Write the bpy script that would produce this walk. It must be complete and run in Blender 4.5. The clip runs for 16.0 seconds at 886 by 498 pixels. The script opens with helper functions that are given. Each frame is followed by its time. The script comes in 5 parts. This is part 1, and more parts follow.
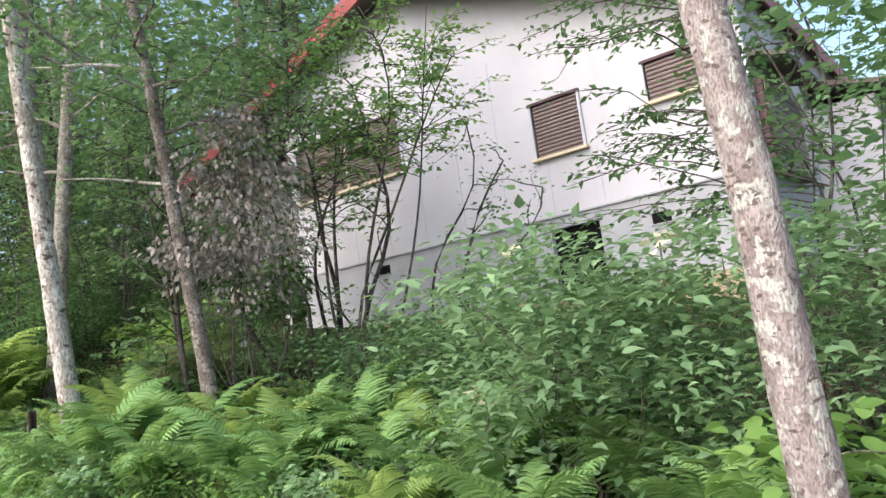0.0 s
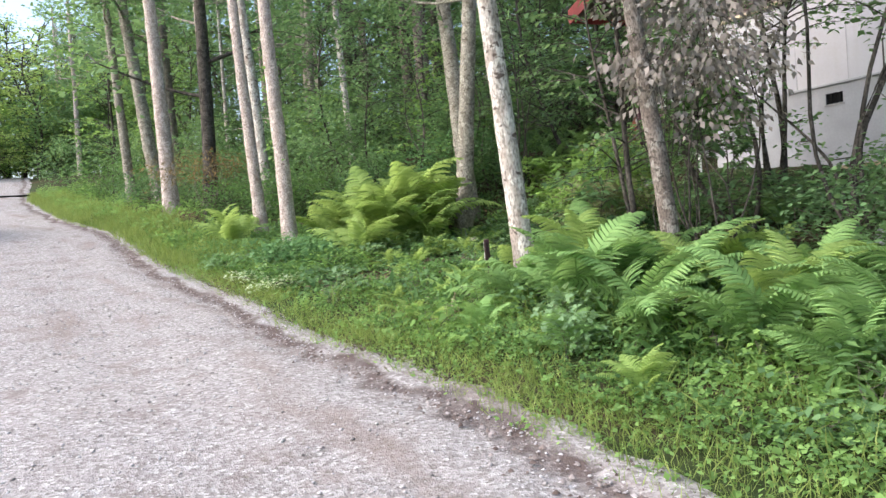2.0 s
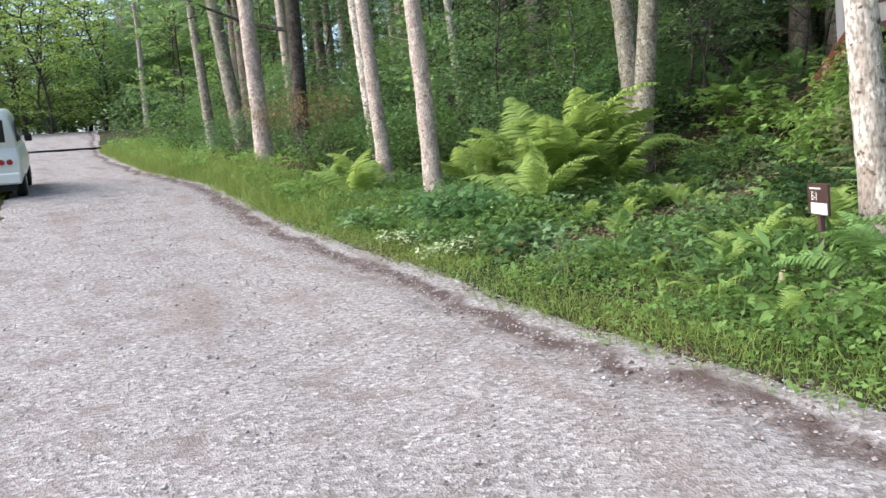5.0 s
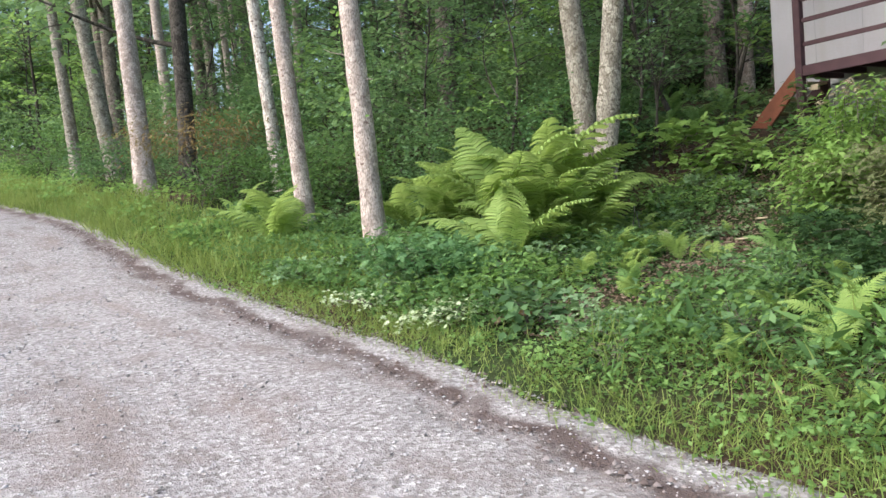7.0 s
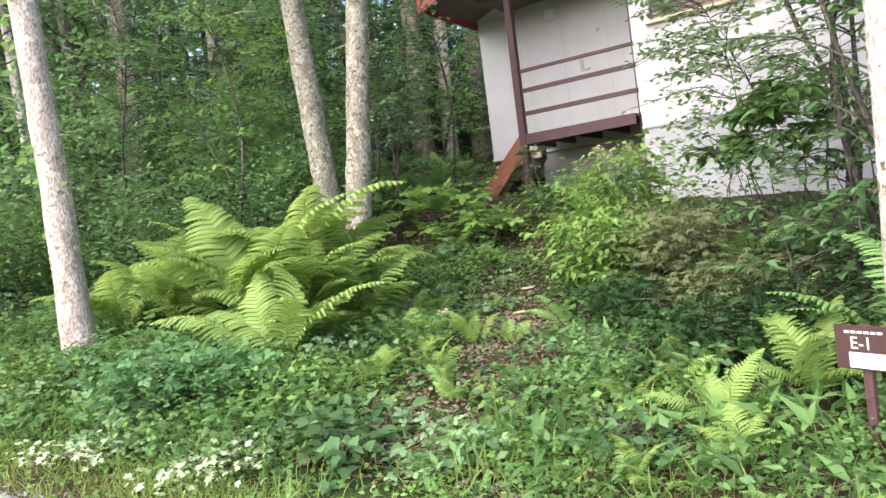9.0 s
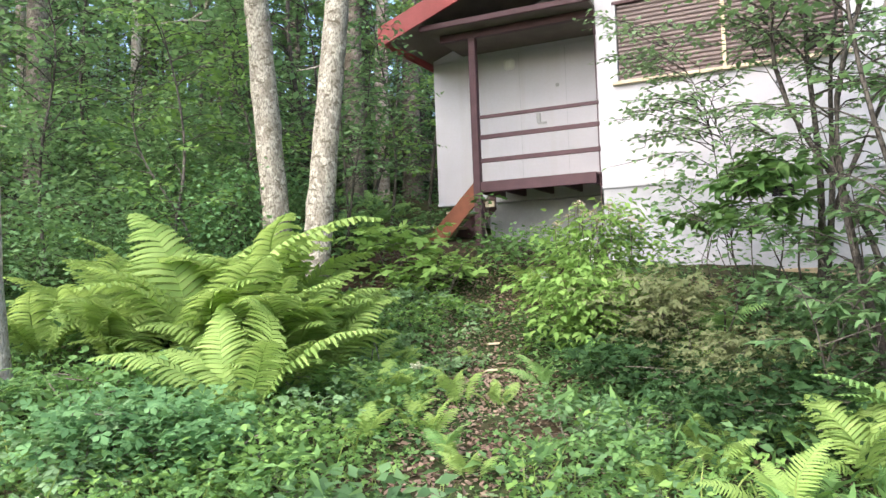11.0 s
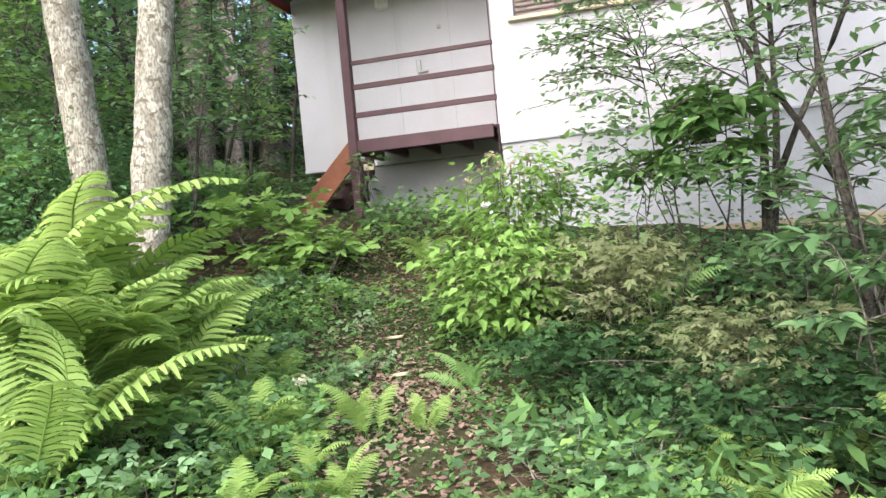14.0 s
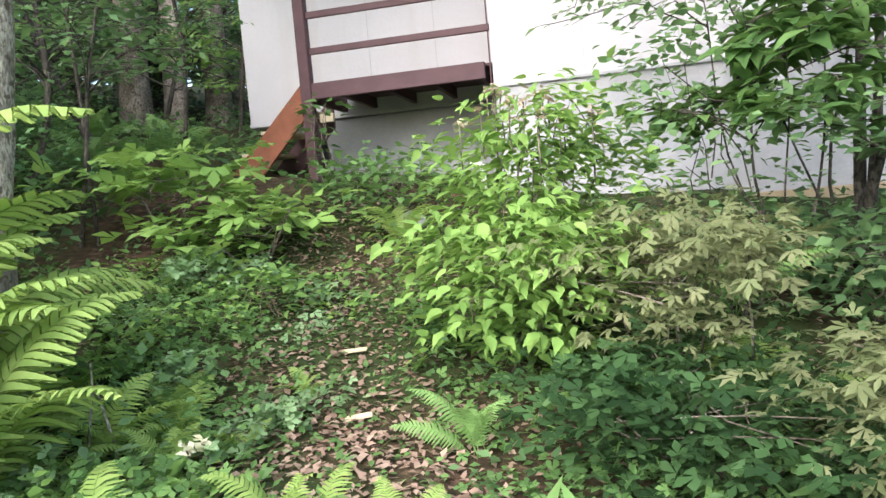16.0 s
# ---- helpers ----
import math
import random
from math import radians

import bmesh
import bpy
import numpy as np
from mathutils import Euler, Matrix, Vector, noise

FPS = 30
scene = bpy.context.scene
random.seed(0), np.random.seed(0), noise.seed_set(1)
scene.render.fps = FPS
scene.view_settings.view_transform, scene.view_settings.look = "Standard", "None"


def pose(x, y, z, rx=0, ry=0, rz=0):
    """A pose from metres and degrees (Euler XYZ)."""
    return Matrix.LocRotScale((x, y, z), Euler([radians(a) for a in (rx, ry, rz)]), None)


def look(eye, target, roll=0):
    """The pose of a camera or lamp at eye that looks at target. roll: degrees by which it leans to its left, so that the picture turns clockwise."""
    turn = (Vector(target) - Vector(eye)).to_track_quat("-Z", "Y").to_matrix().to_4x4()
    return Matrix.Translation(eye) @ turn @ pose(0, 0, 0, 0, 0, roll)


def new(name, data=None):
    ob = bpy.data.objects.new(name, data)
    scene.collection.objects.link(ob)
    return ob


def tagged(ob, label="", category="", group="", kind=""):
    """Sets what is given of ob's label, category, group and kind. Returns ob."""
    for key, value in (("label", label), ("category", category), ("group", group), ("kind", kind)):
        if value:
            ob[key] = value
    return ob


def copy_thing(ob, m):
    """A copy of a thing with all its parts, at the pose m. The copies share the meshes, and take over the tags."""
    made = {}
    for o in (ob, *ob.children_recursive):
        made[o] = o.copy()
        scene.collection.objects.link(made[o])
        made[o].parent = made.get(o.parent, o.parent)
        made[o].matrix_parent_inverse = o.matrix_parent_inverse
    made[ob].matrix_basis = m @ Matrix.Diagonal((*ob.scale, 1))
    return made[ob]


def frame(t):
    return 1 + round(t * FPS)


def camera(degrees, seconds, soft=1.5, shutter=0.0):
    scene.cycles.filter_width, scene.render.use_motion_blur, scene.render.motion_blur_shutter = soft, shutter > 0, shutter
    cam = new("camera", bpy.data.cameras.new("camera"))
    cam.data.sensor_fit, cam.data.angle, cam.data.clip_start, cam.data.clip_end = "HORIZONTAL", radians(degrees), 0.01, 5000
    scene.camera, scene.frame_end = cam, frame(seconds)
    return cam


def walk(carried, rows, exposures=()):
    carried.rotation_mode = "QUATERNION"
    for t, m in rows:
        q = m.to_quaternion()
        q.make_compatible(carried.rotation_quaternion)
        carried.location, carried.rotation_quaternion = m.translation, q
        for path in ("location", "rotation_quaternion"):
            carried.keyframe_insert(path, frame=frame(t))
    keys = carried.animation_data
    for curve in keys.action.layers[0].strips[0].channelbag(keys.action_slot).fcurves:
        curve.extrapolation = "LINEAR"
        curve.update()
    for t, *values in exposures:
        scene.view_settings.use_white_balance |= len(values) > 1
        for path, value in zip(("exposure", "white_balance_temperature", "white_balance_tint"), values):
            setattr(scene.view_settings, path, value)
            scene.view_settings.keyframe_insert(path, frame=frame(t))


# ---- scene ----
cam = camera(61.9, 16.0)
PATH = [
    (0, (-0.444, 0.221, 1.44), (-1.66, 1.788, 1.694), -7.7),
    (0.5, (-0.947, 0.243, 1.431), (-2.315, 1.7, 1.511), -6.8),
    (1, (-1.45, 0.101, 1.414), (-2.976, 1.392, 1.429), -6.0),
    (1.5, (-1.889, -0.006, 1.454), (-3.551, 1.106, 1.409), -3.7),
    (2, (-2.427, -0.054, 1.507), (-4.222, 0.826, 1.444), -4.6),
    (2.5, (-2.976, -0.235, 1.512), (-4.837, 0.49, 1.413), -5.2),
    (3, (-3.469, -0.328, 1.526), (-5.321, 0.404, 1.336), -5.0),
    (3.5, (-4.008, -0.447, 1.579), (-5.88, 0.237, 1.41), -4.7),
    (3.7, (-4.194, -0.511, 1.576), (-6.067, 0.168, 1.403), -4.6),
    (5.8, (-6.356, -0.688, 1.653), (-8.14, 0.195, 1.456), -5.9),
    (6, (-6.585, -0.663, 1.696), (-8.347, 0.264, 1.502), -5.8),
    (6.5, (-7.082, -0.702, 1.752), (-8.838, 0.24, 1.586), -5.6),
    (7, (-7.492, -0.745, 1.837), (-9.187, 0.308, 1.703), -4.8),
    (7.5, (-8.012, -0.631, 1.866), (-9.629, 0.541, 1.751), -5.2),
    (8, (-8.422, -0.595, 1.919), (-9.888, 0.761, 1.797), -5.3),
    (8.5, (-8.779, -0.561, 2.014), (-10.042, 0.987, 1.912), -5.3),
    (9, (-9.111, -0.369, 2.056), (-10.216, 1.298, 2.011), -7.1),
    (9.5, (-9.402, -0.28, 2.092), (-10.412, 1.446, 2.082), -6.7),
    (9.7, (-9.538, -0.256, 2.108), (-10.5, 1.497, 2.151), -5.6),
    (11.8, (-10.326, -0.229, 2.183), (-11.155, 1.59, 2.237), -2.3),
    (12, (-10.348, -0.207, 2.202), (-11.18, 1.612, 2.251), -2.7),
    (12.5, (-10.471, 0.065, 2.142), (-11.271, 1.898, 2.16), -3.3),
    (13, (-10.636, 0.534, 2.217), (-11.264, 2.433, 2.243), -4.4),
    (13.5, (-10.93, 0.946, 2.152), (-11.378, 2.895, 2.136), -4.7),
    (14, (-11.115, 1.341, 2.133), (-11.609, 3.279, 2.094), -5.2),
    (14.5, (-11.256, 1.933, 2.084), (-11.719, 3.877, 2.007), -5.0),
    (15, (-11.505, 2.439, 2.078), (-11.963, 4.382, 1.955), -4.9),
    (15.5, (-11.578, 2.866, 2.172), (-12.029, 4.81, 2.045), -5.4),
    (16, (-11.663, 3.248, 2.136), (-12.088, 5.198, 2.006), -5.1),
]
walk(cam, [(t, look(eye, target, roll)) for t, eye, target, roll in PATH], [(0, 1.36, 6500, 10), (1.5, 1.58, 6550, 10), (2.5, 1.44, 6500, 10), (5, 1.32, 6500, 9), (7, 1.38, 6500, 9), (8.5, 1.86, 6550, 10), (12, 2.02, 6400, 9), (16, 2.14, 6400, 8)])

# ---- light ----
world = bpy.data.worlds.new("sky")
scene.world = world
world.use_nodes = True
wn = world.node_tree
sky = wn.nodes.new("ShaderNodeTexSky")
sky.sky_type, sky.sun_disc = 'NISHITA', False
sky.sun_elevation, sky.sun_rotation = radians(42), radians(193)
sky.air_density, sky.dust_density = 1.0, 3.0
wn.links.new(sky.outputs[0], wn.nodes["Background"].inputs[0])
wn.nodes["Background"].inputs[1].default_value = 0.15
sun = new("sun", bpy.data.lights.new("sun", 'SUN'))
sun.data.energy, sun.data.angle, sun.data.color = 1.5, radians(75), (1.0, 0.96, 0.91)
sun.matrix_world = look((-22, -30, 31.5), (-14, 4, 0))

rng = np.random.default_rng(7)


# ---- the lie of the land ----
def road_right(x):
    return np.interp(-x, [-40, -10, 0, 7, 10.4, 12.5, 15, 18, 21.4, 26, 38, 62, 90], [2.6, 2.5, 2.3, 2.3, 1.97, 1.9, 1.5, 1.1, .7, -.3, -1.7, -2.8, -6])


def road_left(x):
    return np.interp(-x, [-40, 0, 12, 18, 24, 38, 62, 90], [-2.8, -2.9, -2.7, -2.75, -3.2, -5.2, -7.5, -12])


def road_z(x):
    return np.interp(-x, [-40, 0, 4, 8, 10, 13.4, 17, 21.4, 30, 45, 62, 80, 130], [-1.5, 0, .13, .4, .47, .8, 1.25, 1.95, 2.95, 4.7, 7.2, 8.3, 10])


def bank(d):
    return np.interp(d, [-30, -.1, 0, 1, 2.4, 4.8, 5.6, 7, 9, 12, 40, 90], [.3, .0, 0, .1, .22, .27, .45, .85, 1.5, 1.8, 6, 12])


def ripple(x, y):
    return .035 * np.sin(1.7 * x + .6 * y) * np.sin(1.3 * y - .5 * x) + .02 * np.sin(4.1 * x + 1.0) * np.sin(3.7 * y)


def land(x, y):
    """Height of the ground."""
    x, y = np.asarray(x, float), np.asarray(y, float)
    right, left = road_right(x), road_left(x)
    on = (y < right) & (y > left)
    side = np.where(y >= right, y - right, np.where(y <= left, left - y, 0))
    rise = np.where(y >= right, bank(side), np.interp(side, [0, 2, 10, 60], [0, .12, .5, 4]))
    fade = np.clip(side, 0, 1)
    return road_z(x) + rise + ripple(x, y) * fade + np.where(on, -.05, 0) * 1.0


# ---- materials ----
def mat(name, rough=.8, spec=.3):
    m = bpy.data.materials.new(name)
    m.use_nodes = True
    b = m.node_tree.nodes["Principled BSDF"]
    b.inputs["Roughness"].default_value = rough
    b.inputs["Specular IOR Level"].default_value = spec
    return m, m.node_tree, b


def node(t, kind, **kw):
    n = t.nodes.new(kind)
    for k, v in kw.items():
        if k in n.inputs:
            n.inputs[k].default_value = v
    return n


def ramp(t, source, *stops):
    r = t.nodes.new("ShaderNodeValToRGB")
    while len(r.color_ramp.elements) < len(stops):
        r.color_ramp.elements.new(.5)
    for e, (p, c) in zip(r.color_ramp.elements, stops):
        e.position, e.color = p, (*c, 1)
    t.links.new(source, r.inputs[0])
    return r.outputs[0]


def coords(t, what="Object"):
    return t.nodes.new("ShaderNodeTexCoord").outputs[what]


def noise_tex(t, vec, scale, detail=4.0, stretch=None):
    if stretch:
        mp = t.nodes.new("ShaderNodeMapping")
        mp.inputs["Scale"].default_value = stretch
        t.links.new(vec, mp.inputs[0])
        vec = mp.outputs[0]
    n = node(t, "ShaderNodeTexNoise", Scale=scale, Detail=detail)
    t.links.new(vec, n.inputs["Vector"])
    return n.outputs[0]


def mix(t, fac, a, b, how='MIX'):
    m = t.nodes.new("ShaderNodeMix")
    m.data_type, m.blend_type = 'RGBA', how
    for sock, v in ((m.inputs[0], fac), (m.inputs[6], a), (m.inputs[7], b)):
        if hasattr(v, "node"):
            t.links.new(v, sock)
        else:
            sock.default_value = v if isinstance(v, float) else (*v, 1)
    return m.outputs[2]


def bump(t, b, height, strength=.4, dist=.01):
    n = node(t, "ShaderNodeBump", Strength=strength, Distance=dist)
    t.links.new(height, n.inputs["Height"])
    t.links.new(n.outputs[0], b.inputs["Normal"])


def leaf_mat(name, dark, mid, light, glow=.35, rough=.62, gloss=.11):
    """A thin leaf: colour by the leaf, light shining through it."""
    m, t, b = mat(name, rough, gloss)
    g = t.nodes.new("ShaderNodeNewGeometry")
    col = ramp(t, g.outputs["Random Per Island"], (0, dark), (.5, mid), (1, light))
    n = noise_tex(t, g.outputs["Position"], 1.1, 2)
    col = mix(t, ramp(t, n, (.3, (0, 0, 0)), (.75, (.55, .55, .55))), col, tuple(1.25 * c for c in light))
    t.links.new(col, b.inputs["Base Color"])
    tr = t.nodes.new("ShaderNodeBsdfTranslucent")
    t.links.new(mix(t, .5, col, (light[0] * 1.2, light[1] * 1.15, light[2] * .8)), tr.inputs[0])
    mx = node(t, "ShaderNodeMixShader", Fac=glow)
    t.links.new(b.outputs[0], mx.inputs[1])
    t.links.new(tr.outputs[0], mx.inputs[2])
    t.links.new(mx.outputs[0], t.nodes["Material Output"].inputs[0])
    return m


LEAF = {
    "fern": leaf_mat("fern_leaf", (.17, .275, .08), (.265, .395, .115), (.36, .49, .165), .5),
    "mint": leaf_mat("mint_green_leaf", (0.081, 0.152, 0.074), (0.171, 0.290, 0.146), (0.285, 0.418, 0.230), .4),
    # darker copy of the fern leaf, with shade put into its colour
    "fern_shade": leaf_mat("fern_leaf_shaded", (.10, .205, .07), (.175, .32, .11), (.27, .43, .16), .4),
    "herb": leaf_mat("herb_leaf", (0.031, 0.072, 0.028), (0.081, 0.170, 0.057), (0.170, 0.294, 0.102), .4),
    "deep": leaf_mat("deep_leaf", (0.026, 0.064, 0.032), (0.075, 0.155, 0.070), (0.170, 0.285, 0.126), .4),
    "blue": leaf_mat("bluish_leaf", (0.032, 0.085, 0.038), (0.089, 0.191, 0.083), (0.178, 0.323, 0.139), .4),
    # leaf colour darkened to stand for the shade of trees overhead
    "ivy": leaf_mat("ivy_leaf_shaded", (0.009, 0.026, 0.011), (0.026, 0.062, 0.024), (0.056, 0.112, 0.041), .3, .6, .12),
    "lime": leaf_mat("lime_leaf", (.085, .17, .045), (.16, .29, .075), (.26, .40, .12), .4),
    "tree": leaf_mat("tree_leaf", (0.036, 0.082, 0.040), (0.10, 0.195, 0.088), (0.22, 0.35, 0.165), .45),
    "bright": leaf_mat("bright_leaf", (0.054, 0.116, 0.034), (0.136, 0.259, 0.074), (0.259, 0.414, 0.136), .45),
    "pale": leaf_mat("bronze_green_leaf", (0.068, 0.093, 0.038), (0.128, 0.162, 0.072), (0.204, 0.221, 0.119), .35),
    "faded": leaf_mat("faded_flower", (.22, .14, .11), (.34, .24, .19), (.46, .40, .33), .25),
    "dead": leaf_mat("withered_leaf", (.11, .095, .088), (.225, .20, .185), (.37, .33, .31), .2, .8, .1),
    "rust": leaf_mat("rusty_leaf", (.16, .085, .045), (.22, .13, .07), (.20, .17, .07), .25, .8, .1),
    "white": leaf_mat("variegated_leaf", (.26, .38, .18), (.40, .50, .29), (.56, .63, .44), .25),
    "litter": leaf_mat("fallen_leaf", (.10, .058, .046), (.19, .12, .098), (.36, .27, .22), .1, .8, .1),
    "grass": leaf_mat("grass_blade", (0.055, 0.10, 0.025), (0.14, 0.225, 0.055), (0.29, 0.355, 0.115), .35),
    "petal": leaf_mat("cream_petal", (.55, .52, .36), (.65, .63, .46), (.75, .73, .58), .25),
}


def bark_mat(name, base, pale, dark, spots, scale=5.0, lichen=None, fissure=.8):
    """Blotched bark: broad plates, fine fissures, dark scars and pale lichen."""
    m, t, b = mat(name, .9, .1)
    v = t.nodes.new("ShaderNodeNewGeometry").outputs["Position"]
    a = noise_tex(t, v, scale, 6, (1, 1, .6))
    f = noise_tex(t, v, scale * 9, 5, (1, 1, .45))
    s = noise_tex(t, v, scale * 1.9, 5, (1, 1, 1.5))
    w = noise_tex(t, v, scale * 1.3, 6)
    col = ramp(t, a, (.38, base), (.6, pale))
    col = mix(t, ramp(t, w, (.53, (0, 0, 0)), (.57, (.85, .85, .85))), col, lichen or tuple(min(.85, 1.25 * c) for c in pale))
    col = mix(t, ramp(t, f, (.38, (fissure, fissure, fissure)), (.56, (0, 0, 0))), col, tuple(.5 * c for c in base))
    col = mix(t, ramp(t, s, (spots, (0, 0, 0)), (spots + .05, (.9, .9, .9))), col, dark)
    t.links.new(col, b.inputs["Base Color"])
    bump(t, b, mix(t, .5, f, a), 1.0, .03)
    return m


BARK = {
    "larch": bark_mat("pinkish_bark", (.40, .325, .29), (.56, .48, .44), (.17, .115, .10), .63, 7.0),
    "birch": bark_mat("birch_bark", (.40, .34, .30), (.62, .58, .54), (.09, .065, .055), .60),
    "lichen": bark_mat("lichened_pale_bark", (.27, .215, .20), (.43, .37, .345), (.12, .09, .08), .60, 13.0, (.58, .57, .50), .6),
    "mossy": bark_mat("lichened_bark", (.235, .21, .175), (.375, .35, .30), (.11, .095, .07), .58, 7.0),
    "rough": bark_mat("rough_brown_bark", (.17, .138, .122), (.29, .25, .225), (.07, .06, .05), .58, 7.0, (.36, .33, .30)),
    "dark": bark_mat("dark_bark", (.06, .053, .047), (.115, .102, .09), (.025, .022, .02), .62),
    "grey": bark_mat("grey_bark", (.14, .12, .10), (.24, .21, .18), (.06, .05, .04), .60),
}


def plain_mat(name, col, rough=.7, spec=.3, vary=.15, scale=6.0, metal=0.0, relief=.1, streak=None):
    m, t, b = mat(name, rough, spec)
    v = coords(t)
    n = noise_tex(t, v, scale, 5, streak)
    f = noise_tex(t, v, scale * 12, 3, streak)
    c = ramp(t, n, (.25, tuple(x * (1 - vary) for x in col)), (.75, tuple(min(1, x * (1 + vary)) for x in col)))
    c = mix(t, ramp(t, f, (.4, (.35, .35, .35)), (.6, (0, 0, 0))), c, tuple(x * (1 - vary) for x in col))
    t.links.new(c, b.inputs["Base Color"])
    b.inputs["Metallic"].default_value = metal
    bump(t, b, f, relief, .004)
    return m


def wall_mat():
    m, t, b = mat("white_wall_paint", .75, .25)
    v = coords(t)
    runs = noise_tex(t, v, 2.2, 5, (1.6, 1.6, .12))
    grain = noise_tex(t, v, 30, 4)
    big = noise_tex(t, v, .7, 3)
    c = ramp(t, big, (.3, (.50, .485, .53)), (.7, (.585, .57, .615)))
    c = mix(t, ramp(t, runs, (.52, (0, 0, 0)), (.8, (.45, .45, .45))), c, (.43, .41, .39))
    c = mix(t, ramp(t, grain, (.3, (.25, .25, .25)), (.6, (0, 0, 0))), c, (.48, .46, .46))
    t.links.new(c, b.inputs["Base Color"])
    bump(t, b, grain, .25, .004)
    return m


M_WALL = wall_mat()
M_BASE = plain_mat("grey_render", (.40, .40, .43), .85, .2, .14, 2.5, relief=.3)
M_TRIM = plain_mat("brown_painted_timber", (.085, .042, .05), .6, .3, .2, 5, streak=(1, 1, 1), relief=.2)
M_RUST = plain_mat("orange_brown_timber", (.23, .085, .05), .7, .25, .25, 6, relief=.3)
M_RED = plain_mat("red_painted_metal", (.30, .05, .05), .5, .4, .2, 3)
M_SHUT = plain_mat("brown_shutter_metal", (.20, .15, .145), .5, .4, .12, 4)
# near-black for black parts, and for shade painted inside hatch and vents
M_DARK = plain_mat("black_and_painted_shade", (.012, .012, .012), .9, .1)
M_SOFFIT = plain_mat("grey_brown_soffit", (.16, .135, .12), .85, .2, .2, 3)
M_STEEL = plain_mat("weathered_steel", (.35, .35, .35), .5, .5, .2, 8, metal=.6)
M_PALEWOOD = plain_mat("pale_raw_timber", (.62, .52, .38), .8, .2, .15, 9, streak=(1, 1, .2))
M_GLASS = plain_mat("dark_window_glass", (.02, .022, .025), .08, .6, .1, 2)
M_STONE = plain_mat("ochre_footing", (.42, .33, .22), .9, .2, .25, 5, relief=.4)


def ground_mat():
    m, t, b = mat("forest_soil", .95, .1)
    v = t.nodes.new("ShaderNodeNewGeometry").outputs["Position"]
    a, f, g = noise_tex(t, v, .6, 4), noise_tex(t, v, 14, 5), noise_tex(t, v, 60, 3)
    c = ramp(t, f, (.3, (.03, .021, .015)), (.55, (.075, .048, .034)), (.75, (.16, .105, .075)))
    c = mix(t, ramp(t, a, (.35, (0, 0, 0)), (.55, (.8, .8, .8))), c, (.03, .055, .018))
    t.links.new(c, b.inputs["Base Color"])
    bump(t, b, mix(t, .4, f, g), .8, .03)
    return m


def road_mat():
    m, t, b = mat("pale_gravel", .95, .15)
    v = t.nodes.new("ShaderNodeNewGeometry").outputs["Position"]
    uv = coords(t, "UV")
    sep = t.nodes.new("ShaderNodeSeparateXYZ")
    t.links.new(uv, sep.inputs[0])
    vor = node(t, "ShaderNodeTexVoronoi", Scale=42.0)
    t.links.new(v, vor.inputs["Vector"])
    vor2 = node(t, "ShaderNodeTexVoronoi", Scale=95.0)
    t.links.new(v, vor2.inputs["Vector"])
    big, mid, fine = noise_tex(t, v, .55, 4), noise_tex(t, v, 2.3, 5), noise_tex(t, v, 35, 4)
    c = ramp(t, fine, (.3, (.20, .185, .185)), (.7, (.38, .355, .365)))
    bw = t.nodes.new("ShaderNodeRGBToBW")
    t.links.new(vor.outputs["Color"], bw.inputs[0])
    c = mix(t, .75, c, ramp(t, bw.outputs[0], (.15, (.15, .135, .13)), (.5, (.30, .28, .28)), (.8, (.43, .41, .415)), (.97, (.66, .65, .66))))
    # brown patches of bare earth in long streaks along the road
    streak = noise_tex(t, uv, 1.0, 5, (.35, 1.5, 1))
    c = mix(t, ramp(t, streak, (.54, (0, 0, 0)), (.70, (.65, .65, .65))), c, (.20, .155, .14))
    c = mix(t, ramp(t, mid, (.52, (0, 0, 0)), (.68, (.5, .5, .5))), c, (.17, .135, .125))
    # damp rut beside the verge
    wob = t.nodes.new("ShaderNodeMath")
    wob.operation = 'MULTIPLY_ADD'
    wob.inputs[1].default_value = .5
    t.links.new(mid, wob.inputs[0])
    t.links.new(sep.outputs[1], wob.inputs[2])
    rut = ramp(t, wob.outputs[0], (.50, (0, 0, 0)), (.58, (.95, .95, .95)), (.66, (.9, .9, .9)), (.80, (0, 0, 0)))
    patchy = ramp(t, noise_tex(t, v, 3.1, 5), (.36, (.6, .6, .6)), (.52, (1, 1, 1)))
    c = mix(t, mix(t, 1.0, rut, patchy, 'MULTIPLY'), c, (.085, .062, .057))
    t.links.new(c, b.inputs["Base Color"])
    h = mix(t, .5, vor.outputs["Distance"], vor2.outputs["Distance"])
    bump(t, b, h, .7, .015)
    return m


M_SOIL, M_ROAD = ground_mat(), road_mat()


# ---- mesh helpers ----
def mesh_of(name, V, F, uv=None, smooth=False):
    me = bpy.data.meshes.new(name)
    V, F = np.asarray(V, np.float32), np.asarray(F, np.int32)
    n, k = F.shape
    me.vertices.add(len(V))
    me.vertices.foreach_set("co", V.ravel())
    me.loops.add(n * k)
    me.loops.foreach_set("vertex_index", F.ravel())
    me.polygons.add(n)
    me.polygons.foreach_set("loop_start", np.arange(0, n * k, k, dtype=np.int32))
    me.polygons.foreach_set("loop_total", np.full(n, k, np.int32))
    if smooth:
        me.polygons.foreach_set("use_smooth", np.ones(n, bool))
    if uv is not None:
        layer = me.uv_layers.new(name="UVMap")
        layer.data.foreach_set("uv", np.asarray(uv, np.float32)[F.ravel()].ravel())
    me.update()
    me.validate()
    return me


def put(name, me, material, parent=None, label=""):
    if material and not me.materials:
        me.materials.append(material)
    ob = new(name, me)
    if parent:
        ob.parent = parent
    if label:
        tagged(ob, label)
    return ob


